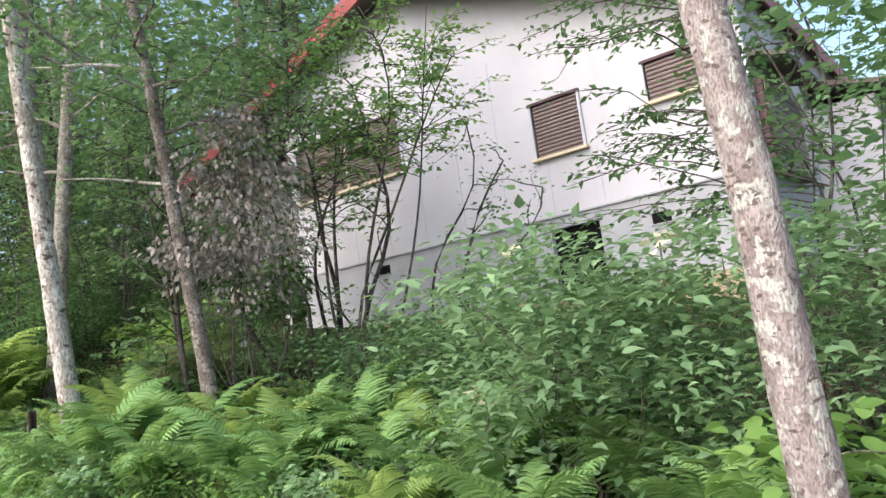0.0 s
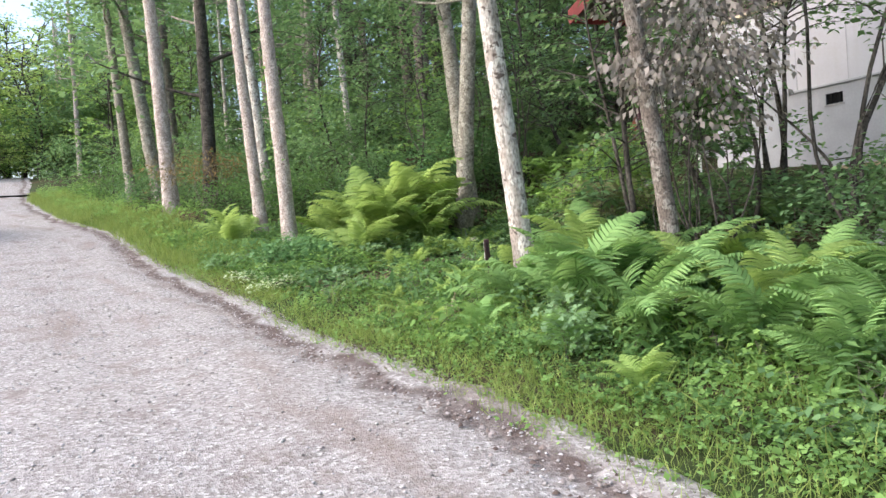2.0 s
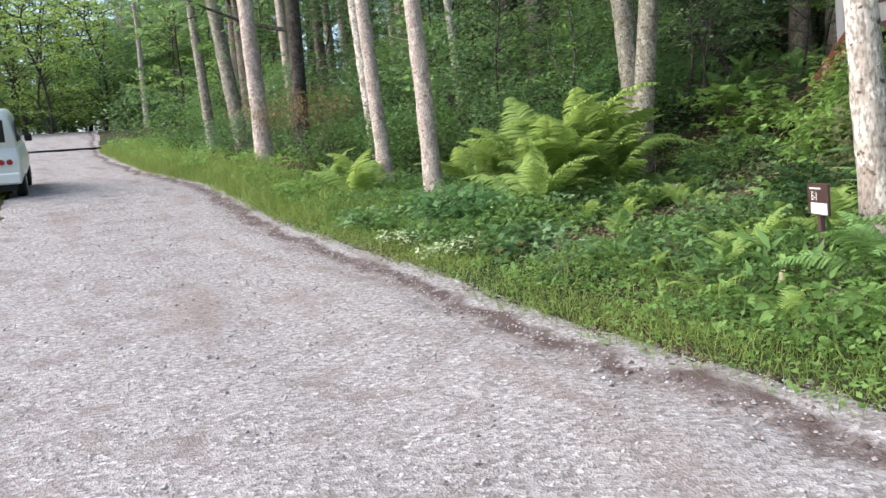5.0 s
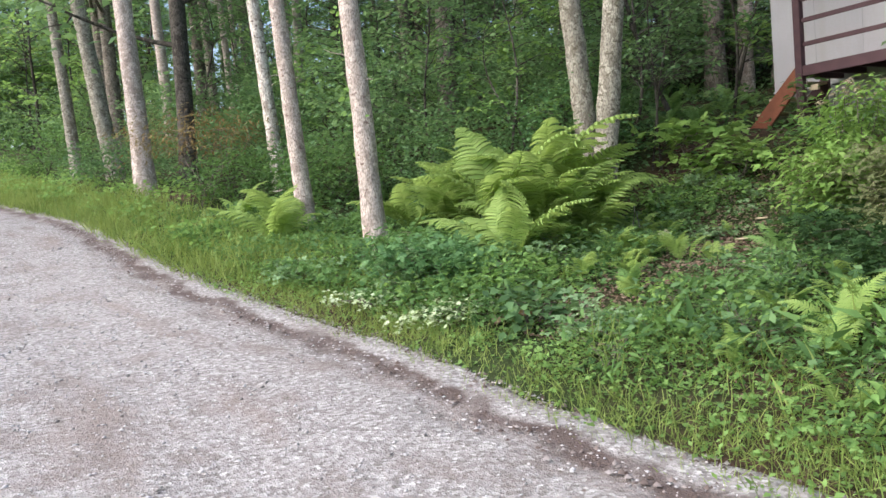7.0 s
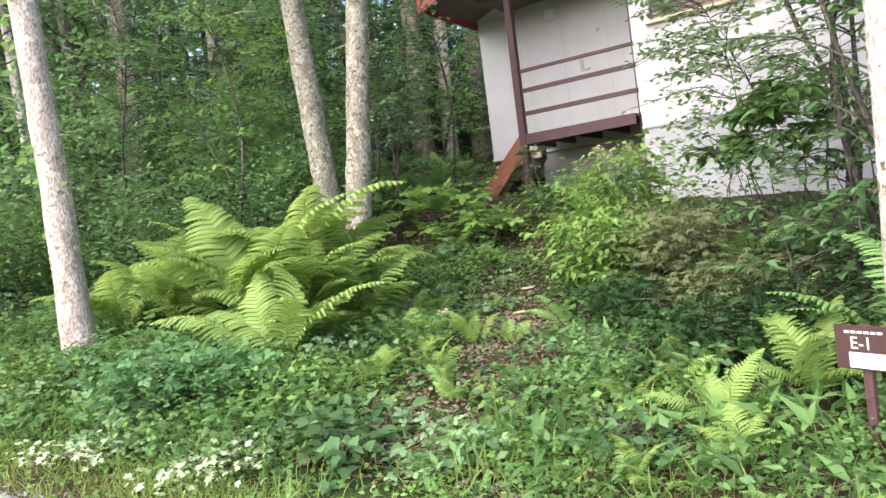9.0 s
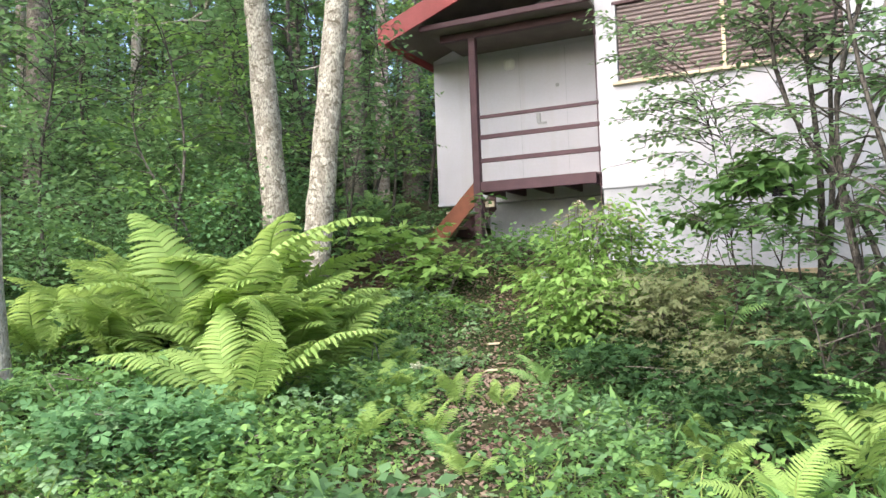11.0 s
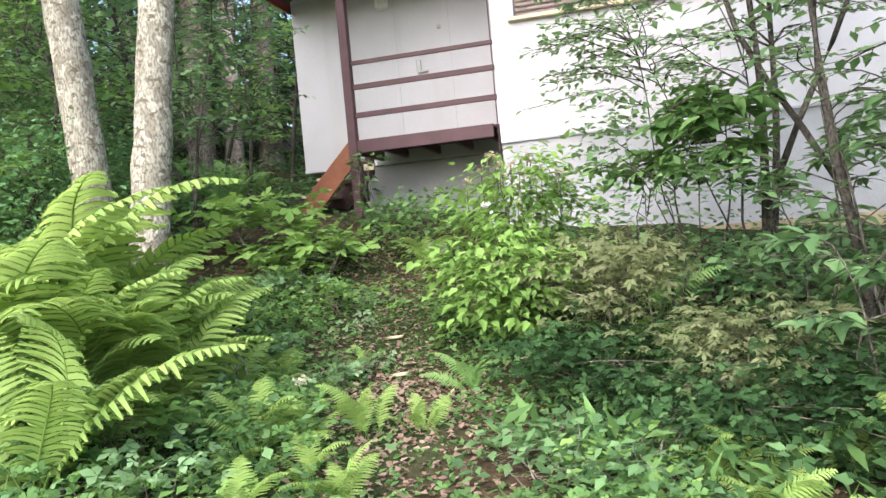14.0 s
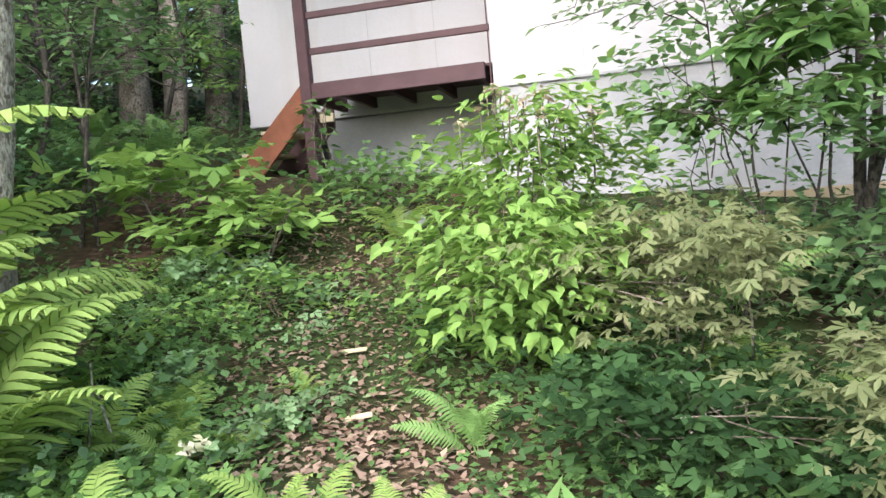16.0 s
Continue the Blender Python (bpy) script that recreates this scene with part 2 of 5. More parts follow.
def part(name, bm, material, parent, label=""):
    me = bpy.data.meshes.new(name)
    bm.to_mesh(me)
    bm.free()
    return put(name, me, material, parent, label)


def thing(name, label, category, at=(0, 0, 0), group="", kind=""):
    ob = new(name)
    ob.empty_display_size = .1
    ob.location = at
    return tagged(ob, label, category, group, kind)


def box(lo, hi, bevel=0.0):
    bm = bmesh.new()
    m = Matrix.Translation([(a + b) / 2 for a, b in zip(lo, hi)]) @ Matrix.Diagonal([b - a for a, b in zip(lo, hi)] + [1])
    bmesh.ops.create_cube(bm, size=1, matrix=m)
    if bevel:
        bmesh.ops.bevel(bm, geom=bm.edges[:], offset=bevel, segments=1, affect='EDGES')
    return bm


def prism(outline, y0, y1):
    """An outline in x and z pushed from y0 to y1."""
    bm = bmesh.new()
    a = [bm.verts.new((x, y0, z)) for x, z in outline]
    b = [bm.verts.new((x, y1, z)) for x, z in outline]
    bm.faces.new(a)
    bm.faces.new(b[::-1])
    for i in range(len(a)):
        j = (i + 1) % len(a)
        bm.faces.new((a[j], a[i], b[i], b[j]))
    bmesh.ops.recalc_face_normals(bm, faces=bm.faces[:])
    return bm


def tube(points, radii, sides=9, wobble=.0, seed=0):
    """Vertices and quads of a tapered round stem."""
    r = np.random.default_rng(seed)
    pts, n = np.asarray(points, float), len(points)
    t = np.gradient(pts, axis=0)
    t /= np.linalg.norm(t, axis=1)[:, None] + 1e-9
    ref = np.where(np.abs(t[:, 2:3]) > .9, np.array([[1., 0, 0]]), np.array([[0, 0, 1.]]))
    u = np.cross(t, ref)
    u /= np.linalg.norm(u, axis=1)[:, None] + 1e-9
    w = np.cross(t, u)
    a = np.linspace(0, 2 * math.pi, sides, endpoint=False)
    rad = np.asarray(radii, float)[:, None] * (1 + wobble * r.normal(size=(n, sides)))
    V = pts[:, None] + rad[..., None] * (np.cos(a)[None, :, None] * u[:, None] + np.sin(a)[None, :, None] * w[:, None])
    i, j = np.meshgrid(np.arange(n - 1), np.arange(sides), indexing="ij")
    k = (j + 1) % sides
    F = np.stack([i * sides + j, i * sides + k, (i + 1) * sides + k, (i + 1) * sides + j], -1).reshape(-1, 4)
    return V.reshape(-1, 3), F


def join(pieces):
    V, F, o = [], [], 0
    for v, f in pieces:
        V.append(v)
        F.append(np.asarray(f) + o)
        o += len(v)
    return np.concatenate(V), np.concatenate(F)


def bent(a, b, n=6, sway=.05, r=rng):
    """A slightly wandering line from a to b."""
    a, b = np.asarray(a, float), np.asarray(b, float)
    s = np.linspace(0, 1, n)[:, None]
    p = a + (b - a) * s
    d1, d2, d3 = r.normal(size=(3, 3)) * sway * np.linalg.norm(b - a)
    off = 1.2 * d1 * np.sin(math.pi * s) + .7 * d2 * np.sin(2 * math.pi * s) + .35 * d3 * np.sin(3 * math.pi * s)
    return p + off * np.array([1, 1, .4])


BROAD = (np.array([(0, 0, 0), (-.26, .18, .03), (-.36, .45, .05), (-.22, .78, .0), (0, .45, -.03), (.26, .18, .03), (.36, .45, .05), (.22, .78, .0), (0, 1, -.14)]),
         np.array([(0, 4, 1), (1, 4, 2), (2, 4, 3), (3, 4, 8), (0, 5, 4), (5, 6, 4), (6, 7, 4), (7, 8, 4)]))
OVAL = (np.array([(0, 0, 0), (-.31, .42, .05), (0, .5, -.02), (.31, .42, .05), (0, 1, -.12)]), np.array([(0, 2, 1), (1, 2, 4), (0, 3, 2), (2, 3, 4)]))
LANCE = (np.array([(0, 0, 0), (-.13, .35, .03), (0, .5, -.02), (.13, .35, .03), (0, 1, -.2)]), np.array([(0, 2, 1), (1, 2, 4), (0, 3, 2), (2, 3, 4)]))
LOBED = (np.array([(0, 0, 0), (-.42, .12, .02), (-.22, .38, .04), (-.5, .66, 0), (-.16, .66, .02), (0, 1, -.1), (.16, .66, .02), (.5, .66, 0), (.22, .38, .04), (.42, .12, .02)]),
         np.array([(0, 2, 1), (0, 4, 2), (2, 4, 3), (0, 5, 4), (0, 6, 5), (0, 8, 6), (8, 7, 6), (0, 9, 8)]))
BLADE = (np.array([(-.02, 0, 0), (.02, 0, 0), (-.017, .55, .0), (.017, .55, .0), (0, 1, -.18)]), np.array([(0, 1, 3), (0, 3, 2), (2, 3, 4)]))
POINTED = (np.array([(0, 0, 0), (-.2, .14, .02), (-.29, .36, .05), (-.17, .66, .02), (0, .4, -.02), (.2, .14, .02), (.29, .36, .05), (.17, .66, .02), (0, 1.05, -.16)]), BROAD[1])


def fan(lobes, waist):
    """A lobed leaf: pointed lobes (angle, length, half width) fanning from the stalk."""
    V, F = [(0, 0, 0)], []
    for a, ln, w in lobes:
        ca, sa, i = math.sin(radians(a)), math.cos(radians(a)), len(V)
        V += [(ca * ln * waist - sa * w, sa * ln * waist + ca * w + .12, .04), (ca * ln * waist + sa * w, sa * ln * waist - ca * w + .12, .04), (ca * ln, sa * ln + .12, -.08)]
        F += [(0, i + 1, i), (i, i + 1, i + 2)]
    return np.array(V), np.array(F)


MAPLE = fan([(-105, .42, .10), (-55, .7, .13), (0, .88, .15), (55, .7, .13), (105, .42, .10)], .52)
TREFOIL = fan([(-80, .62, .24), (0, .8, .26), (80, .62, .24)], .6)
CHIP = (np.array([(0, 0, 0), (-.3, .5, .04), (0, 1, -.06), (.3, .5, .04)]), np.array([(0, 3, 1), (1, 3, 2)]))


def leaves(P, size, shape=OVAL, lift=.35, spread=.5, seed=1, out=None, loose=.8):
    """Leaves at the points P. lift: how steeply they point up; spread: how far their faces turn from the sky."""
    r = np.random.default_rng(seed)
    P = np.asarray(P, float)
    n = len(P)
    ang = r.uniform(0, 2 * math.pi, n)
    if out is not None:
        ang = np.arctan2(out[:, 1], out[:, 0]) + r.normal(0, loose, n)
    el = r.normal(lift, .35, n)
    y = np.stack([np.cos(ang) * np.cos(el), np.sin(ang) * np.cos(el), np.sin(el)], 1)
    up = np.stack([r.normal(0, spread, n), r.normal(0, spread, n), np.ones(n)], 1)
    x = np.cross(y, up)
    x /= np.linalg.norm(x, axis=1)[:, None] + 1e-9
    z = np.cross(x, y)
    s = np.broadcast_to(np.asarray(size, float), n) * r.uniform(.65, 1.25, n)
    tv, tf = shape
    V = P[:, None] + s[:, None, None] * (tv[None, :, 0:1] * x[:, None] + tv[None, :, 1:2] * y[:, None] + tv[None, :, 2:3] * z[:, None])
    F = (np.arange(n) * len(tv))[:, None, None] + tf[None]
    return V.reshape(-1, 3), F.reshape(-1, 3)


def ball(n, r=rng, hollow=.4):
    """Points in a unit ball, fewer in its middle."""
    d = r.normal(size=(n, 3))
    d /= np.linalg.norm(d, axis=1)[:, None]
    return d * (hollow + (1 - hollow) * r.random((n, 1)) ** .6)


# ---- ground and road ----
def spaced(lo, hi, near_lo, near_hi, fine, grow=1.22):
    mid = list(np.arange(near_lo, near_hi + fine / 2, fine))
    step, a = fine, mid[-1]
    while a < hi:
        step *= grow
        a += step
        mid.append(a)
    step, a = fine, mid[0]
    while a > lo:
        step *= grow
        a -= step
        mid.insert(0, a)
    return np.array(mid)


def build_ground():
    xs, ys = spaced(-900, 900, -26, 4, .25), spaced(-900, 900, -4, 16, .22)
    X, Y = np.meshgrid(xs, ys, indexing="ij")
    Z = land(X, Y) + .02 * np.sin(9 * X + 2 * np.sin(5 * Y)) * np.sin(8 * Y) * ((Y > road_right(X) + .2) & (np.abs(X + 10) < 30))
    Z = np.where(np.hypot(X + 10, Y) > 150, Z - (np.hypot(X + 10, Y) - 150) * .02, Z)
    i, j = np.meshgrid(np.arange(len(xs) - 1), np.arange(len(ys) - 1), indexing="ij")
    w = len(ys)
    F = np.stack([i * w + j, (i + 1) * w + j, (i + 1) * w + j + 1, i * w + j + 1], -1).reshape(-1, 4)
    ob = put("ground", mesh_of("ground", np.stack([X, Y, Z], -1).reshape(-1, 3), F, smooth=True), M_SOIL)
    tagged(ob, "brown forest soil with leaf litter rising from the road", "ground", kind="structure")


def build_road():
    xs = np.concatenate([np.arange(30, -30, -.2), np.arange(-30, -90, -.8)])
    s = np.linspace(0, 1, 30) ** 2.0
    rr = np.random.default_rng(3)
    jag = np.convolve(rr.normal(size=len(xs)), np.ones(9) / 9, "same") * .16 + rr.normal(size=len(xs)) * .03
    V, UV = [], []
    for k, x in enumerate(xs):
        a, b = road_right(x) + .08 + jag[k], road_left(x) - .1 + jag[-k]
        y = a + (b - a) * s
        d = a - y
        berm = .010 * np.exp(-((d - .22) / .12) ** 2) - .030 * np.exp(-((d - .5) / .12) ** 2) - .02 * np.exp(-((d - 1.9) / .35) ** 2)
        z = road_z(x) + berm + .006 * np.sin(7 * x + 5 * y) + .012 - np.where((d < .02) | (d > a - b - .02), .05, 0)
        V += list(zip(np.full(30, x), y, z))
        UV += list(zip(np.full(30, x), d))
    n = len(xs)
    i, j = np.meshgrid(np.arange(n - 1), np.arange(29), indexing="ij")
    F = np.stack([i * 30 + j, (i + 1) * 30 + j, (i + 1) * 30 + j + 1, i * 30 + j + 1], -1).reshape(-1, 4)[:, ::-1]
    ob = put("road", mesh_of("road", V, F, UV, True), M_ROAD)
    tagged(ob, "pale grey gravel track with damp brown ruts", "road", kind="structure")


build_ground()
build_road()


# ---- the house ----
FY = 10.815          # front face
X0, X1 = -12.63, -2.95    # front wall
XL = -15.95          # left end of the recessed porch wall
YB = 19.0            # back
SLOPE, RIDGE_X, RIDGE_Z = .36, -9.4, 8.36


def roof_z(x):
    return RIDGE_Z - SLOPE * abs(x - RIDGE_X)


def holed_wall(x0, x1, z0, z1, y0, y1, holes):
    """Boxes round the openings of an upright wall, as one mesh."""
    xs = sorted({x0, x1, *[h[0] for h in holes], *[h[1] for h in holes]})
    zs = sorted({z0, z1, *[h[2] for h in holes], *[h[3] for h in holes]})
    bm = bmesh.new()
    for xa, xb in zip(xs, xs[1:]):
        for za, zb in zip(zs, zs[1:]):
            cx, cz = (xa + xb) / 2, (za + zb) / 2
            if any(h[0] < cx < h[1] and h[2] < cz < h[3] for h in holes):
                continue
            m = Matrix.Translation((cx, (y0 + y1) / 2, cz)) @ Matrix.Diagonal((xb - xa, y1 - y0, zb - za, 1))
            bmesh.ops.create_cube(bm, size=1, matrix=m)
    bmesh.ops.remove_doubles(bm, verts=bm.verts[:], dist=.0005)
    seen = {}
    for f in bm.faces:
        c = tuple(round(v, 3) for v in f.calc_center_median())
        seen.setdefault(c, []).append(f)
    inner = [f for fs in seen.values() if len(fs) > 1 for f in fs]
    bmesh.ops.delete(bm, geom=inner, context='FACES_ONLY')
    return bm


def shuttered_window(house, x0, x1, z0, z1, y, panels, slats):
    w = thing("window", "window closed with ribbed brown shutters", "window")
    w.parent = house
    del w["category"]
    t = .05
    part("frame", box((x0 - t, y - .05, z1), (x1 + t, y + .1, z1 + t), .006), M_TRIM, w)
    part("sill", box((x0 - t - .03, y - .09, z0 - t), (x1 + t + .03, y + .1, z0), .006), M_PALEWOOD, w, "weathered pale sill")
    for xa in (x0 - t, x1):
        part("frame", box((xa, y - .05, z0), (xa + t, y + .1, z1), .006), M_WALL, w)
    pw = (x1 - x0) / panels
    for p in range(panels - 1):
        xm = x0 + pw * (p + 1)
        part("mullion", box((xm - .025, y - .04, z0), (xm + .025, y + .06, z1), .005), M_PALEWOOD, w)
    part("shutter_back", box((x0, y + .05, z0), (x1, y + .07, z1)), M_SHUT, w)
    hgt = (z1 - z0) / slats
    me = None
    for p in range(panels):
        for k in range(slats):
            if me is None:
                bm = bmesh.new()
                sec = [(-.012, 0), (-.03, hgt * .25), (-.03, hgt * .6), (-.004, hgt * .86), (-.004, hgt)]
                rows = [[bm.verts.new((xx, a, b)) for a, b in sec] for xx in (.028, pw - .028)]
                for i in range(len(sec) - 1):
                    bm.faces.new((rows[0][i], rows[1][i], rows[1][i + 1], rows[0][i + 1]))
                for rw in rows:
                    tail = [bm.verts.new((rw[0].co.x, .03, hgt)), bm.verts.new((rw[0].co.x, .03, 0))]
                    bm.faces.new(rw + tail)
                me = bpy.data.meshes.new("slat")
                bm.to_mesh(me)
                bm.free()
                me.materials.append(M_SHUT)
            s = new("slat", me)
            s.parent = w
            s.location = (x0 + pw * p, y + .02, z0 + hgt * k)
    return w


def vent(house, x, z, w=.3, h=.17):
    v = thing("vent", "dark foundation vent", "")
    v.parent = house
    part("vent_frame", box((x - w / 2 - .02, FY - .012, z - h / 2 - .02), (x + w / 2 + .02, FY + .02, z - h / 2), .003), M_STEEL, v)
    # black panel behind the bars paints the darkness inside the vent
    part("vent_shade_panel", box((x - w / 2, FY + .03, z - h / 2), (x + w / 2, FY + .1, z + h / 2)), M_DARK, v)
    for k in range(4):
        xx = x - w / 2 + w * (k + .5) / 4
        part("vent_bar", box((xx - .006, FY + .005, z - h / 2), (xx + .006, FY + .02, z + h / 2)), M_DARK, v)


def build_house():
    house = thing("house", "white summer house with red roof on a raised foundation", "house")
    base_z, wt = 3.25, 5.98
    w1, w2, w3 = (-12.32, -9.35, 4.80, 5.95), (-6.42, -5.55, 4.25, 5.15), (-4.40, -3.55, 4.60, 5.20)
    hatch = (-6.40, -5.52, 1.75, 3.04)
    v1, v2 = (-10.32, -10.02, 2.94, 3.11), (-4.67, -4.37, 2.79, 2.95)
    part("wall", holed_wall(X0, X1, base_z, wt, FY, FY + .16, [w1, w2, w3]), M_WALL, house)
    part("gable", prism([(X0, wt), (X1, wt), (X1, roof_z(X1) - .03), (RIDGE_X, RIDGE_Z - .1), (X0, roof_z(X0) - .03)], FY, FY + .16), M_WALL, house)
    part("foundation", holed_wall(X0 + .01, X1 - .01, .6, base_z - .004, FY + .012, FY + .2, [hatch, v1, v2]), M_BASE, house, "grey rendered foundation wall")
    part("drip_edge", box((X0, FY - .025, base_z - .02), (X1, FY + .02, base_z + .012), .004), M_BASE, house)
    part("footing", box((X0 - .02, FY - .05, .5), (X1 + .02, FY + .005, 1.95), .01), M_STONE, house, "ochre stained footing strip")
    # side and back walls
    part("wall", box((X1 - .16, FY + .163, base_z), (X1, YB, 5.95)), M_WALL, house)
    part("wall", box((X0, FY + .163, base_z - .5), (X0 + .16, 12.09, 5.95)), M_WALL, house)
    part("foundation", box((X1 - .2, FY + .2, .6), (X1 - .02, YB, base_z - .004)), M_BASE, house)
    part("wall", box((XL, 12.09, 3.31), (X0, 12.24, 5.90)), M_WALL, house, "white wall behind the porch")
    part("gable", prism([(XL, 5.905), (X0, 5.905), (X0, roof_z(X0) - .04), (XL, roof_z(XL) - .04)], 12.09, 12.24), M_WALL, house)
    part("wall", box((XL, 12.243, 3.31), (XL + .15, YB, 5.9)), M_WALL, house)
    part("wall", box((XL, YB, 1.0), (X1, YB + .15, 5.9)), M_WALL, house)
    part("wall_edge", box((XL - .012, 12.075, 3.27), (X0 - .003, 12.30, 3.312), .004), M_WALL, house)
    part("foundation", box((-14.95, 12.12, 1.4), (X0 - .003, 12.30, 3.255)), M_BASE, house, "grey foundation under the porch")
    part("foundation", box((-15.75, 13.6, 1.4), (-14.955, 13.8, 3.25)), M_BASE, house)
    part("floor_slab", box((XL + .16, 12.31, 3.1), (X1 - .21, YB - .01, 3.25)), M_BASE, house)
    for k in range(1, 11):
        xx = X0 + k * .91
        part("panel_joint", box((xx - .004, FY - .003, base_z + .02), (xx + .004, FY + .003, 4.2 if -12.4 < xx < -9.3 else (4.2 if -6.5 < xx < -3.5 else 6.2))), M_BASE, house)
    for k in range(1, 4):
        xx = XL + k * .83
        part("panel_joint", box((xx - .003, 12.087, 3.33), (xx + .003, 12.093, 5.88)), M_BASE, house)
    # roof
    for side in (-1, 1):
        xe = RIDGE_X + side * 6.62
        ze = roof_z(xe)
        part("roof", prism([(RIDGE_X, RIDGE_Z), (xe, ze), (xe, ze + .10), (RIDGE_X, RIDGE_Z + .10)], FY - .55, YB + .5), M_RED, house, "red sheet metal roof")
        part("soffit", prism([(RIDGE_X, RIDGE_Z - .03), (xe, ze - .03), (xe, ze - .005), (RIDGE_X, RIDGE_Z - .005)], FY - .54, YB + .49), M_SOFFIT, house)
        part("bargeboard", prism([(RIDGE_X, RIDGE_Z - .20), (xe, ze - .20), (xe, ze + .13), (RIDGE_X, RIDGE_Z + .13)], FY - .60, FY - .555), M_RED, house, "red bargeboard")
        part("fascia", box((min(xe, xe + side * .03), FY - .6, ze - .16), (max(xe, xe + side * .03), YB + .5, ze + .12)), M_RED, house)
    shuttered_window(house, *w1, FY, 2, 18)
    shuttered_window(house, *w2, FY, 1, 14)
    shuttered_window(house, *w3, FY, 1, 9)
    vent(house, -10.17, 3.02)
    vent(house, -4.52, 2.87)
    # black panel in the opening stands for the unlit crawl space
    h = part("hatch", box((hatch[0], FY + .12, hatch[2]), (hatch[1], FY + .16, hatch[3])), M_DARK, house, "open crawl space hatch, its inner darkness a black panel")
    part("hatch_frame", box((hatch[0] - .04, FY - .01, hatch[3]), (hatch[1] + .04, FY + .05, hatch[3] + .05), .004), M_BASE, h)
    # shuttered corner bay on the side
    bay = thing("window", "brown shuttered corner window of the house", "window")
    bay.parent = house
    del bay["category"]
    part("frame", box((X1 + .003, 10.95, 3.18), (X1 + .12, 13.0, 4.5), .01), M_TRIM, bay)
    for k in range(12):
        part("slat", box((X1 + .123, 11.0, 3.22 + k * .104), (X1 + .14, 12.95, 3.31 + k * .104), .004), M_SHUT, bay)
    part("bay_roof", prism([(X1 + .003, 4.85), (X1 + .5, 4.7), (X1 + .5, 4.76), (X1 + .003, 4.92)], 10.9, 13.2), M_SOFFIT, bay)
    part("annex", box((X1 + .004, 14.3, 1.6), (-1.9, 17.5, 4.62)), M_WALL, house, "white annex at the side")
    part("annex_roof", prism([(X1 + .004, 5.0), (-1.5, 4.64), (-1.5, 4.72), (X1 + .004, 5.08)], 14.0, 17.8), M_SOFFIT, house)
    part("cable", box((X0 - .03, FY - .012, 2.2), (X0 - .016, FY + .002, 5.94), .004), M_TRIM, house)
    # porch
    px, dz = -14.64, 3.50
    part("post", box((px - .06, FY - .06, 2.2), (px + .06, FY + .06, 5.84), .008), M_TRIM, house, "brown porch post")
    part("deck_edge", box((px + .063, FY - .05, dz - .17), (X0 - .075, FY + .02, dz), .006), M_TRIM, house)
    part("deck_edge", box((px - .05, FY + .063, dz - .17), (px + .02, 12.06, dz), .006), M_TRIM, house)
    for k in range(8):
        ya = FY + .03 + k * .155
        part("deck_board", box((px + .065, ya, dz - .035), (X0 - .004, ya + .145, dz - .004), .004), M_TRIM, house)
    for k in range(4):
        xx = px + .35 + k * .5
        part("joist", box((xx, FY + .03, dz - .16), (xx + .05, 12.06, dz - .04)), M_TRIM, house)
    for zc, hh in ((4.545, .055), (4.22, .07), (3.84, .07)):
        part("rail", box((px + .063, FY - .02, zc - hh / 2), (X0 - .004, FY + .02, zc + hh / 2), .006), M_TRIM, house, "brown porch rail")
    part("porch_roof", box((-15.35, FY - .4, 5.965), (X0 - .004, 12.08, 6.02), .005), M_SOFFIT, house, "brown porch roof edge")
    part("porch_beam", box((-15.2, FY - .05, 5.843), (X0 - .004, FY + .05, 5.962), .006), M_TRIM, house)
    part("gutter", box((-15.38, FY - .46, 5.95), (X0 + .05, FY - .405, 6.04), .01), M_TRIM, house)
    lamp = part("porch_lamp", box((-14.55, 11.98, 5.58), (-14.35, 12.08, 5.78), .04), plain_mat("milky_glass", (.7, .7, .68), .3, .5), house, "round milky porch lamp")
    part("meter_box", box((-14.0, 12.05, 4.60), (-13.93, 12.085, 4.76), .006), M_STEEL, house)
    part("bracket", box((-13.98, 12.04, 4.57), (-13.82, 12.075, 4.60), .004)
         , M_STEEL, house)
    part("bell", box((-13.64, 12.06, 5.18), (-13.58, 12.085, 5.24), .01), M_STEEL, house)
    # stairs down to the side
    st = thing("stairs", "steep orange-brown timber stairs with pale treads", "")
    st.parent = house
    for y, m in ((FY - .03, M_RUST), (11.75, M_TRIM)):
        part("stringer", prism([(px - .063, 3.49), (px - .063, 3.12), (-15.55, 2.25), (-15.95, 2.25)], y - .02, y + .025), m, st, "orange-brown stringer")
    for k in range(4):
        xx, zz = px - .22 - k * .25, 3.28 - k * .22
        part("tread", box((xx - .12, FY + .0, zz - .035), (xx + .13, 11.72, zz), .004), M_PALEWOOD, st, "pale tread")
    part("tread", box((px + .07, FY + .1, 3.1), (px + .22, FY + .16, 3.19), .004), M_PALEWOOD, st)


build_house()


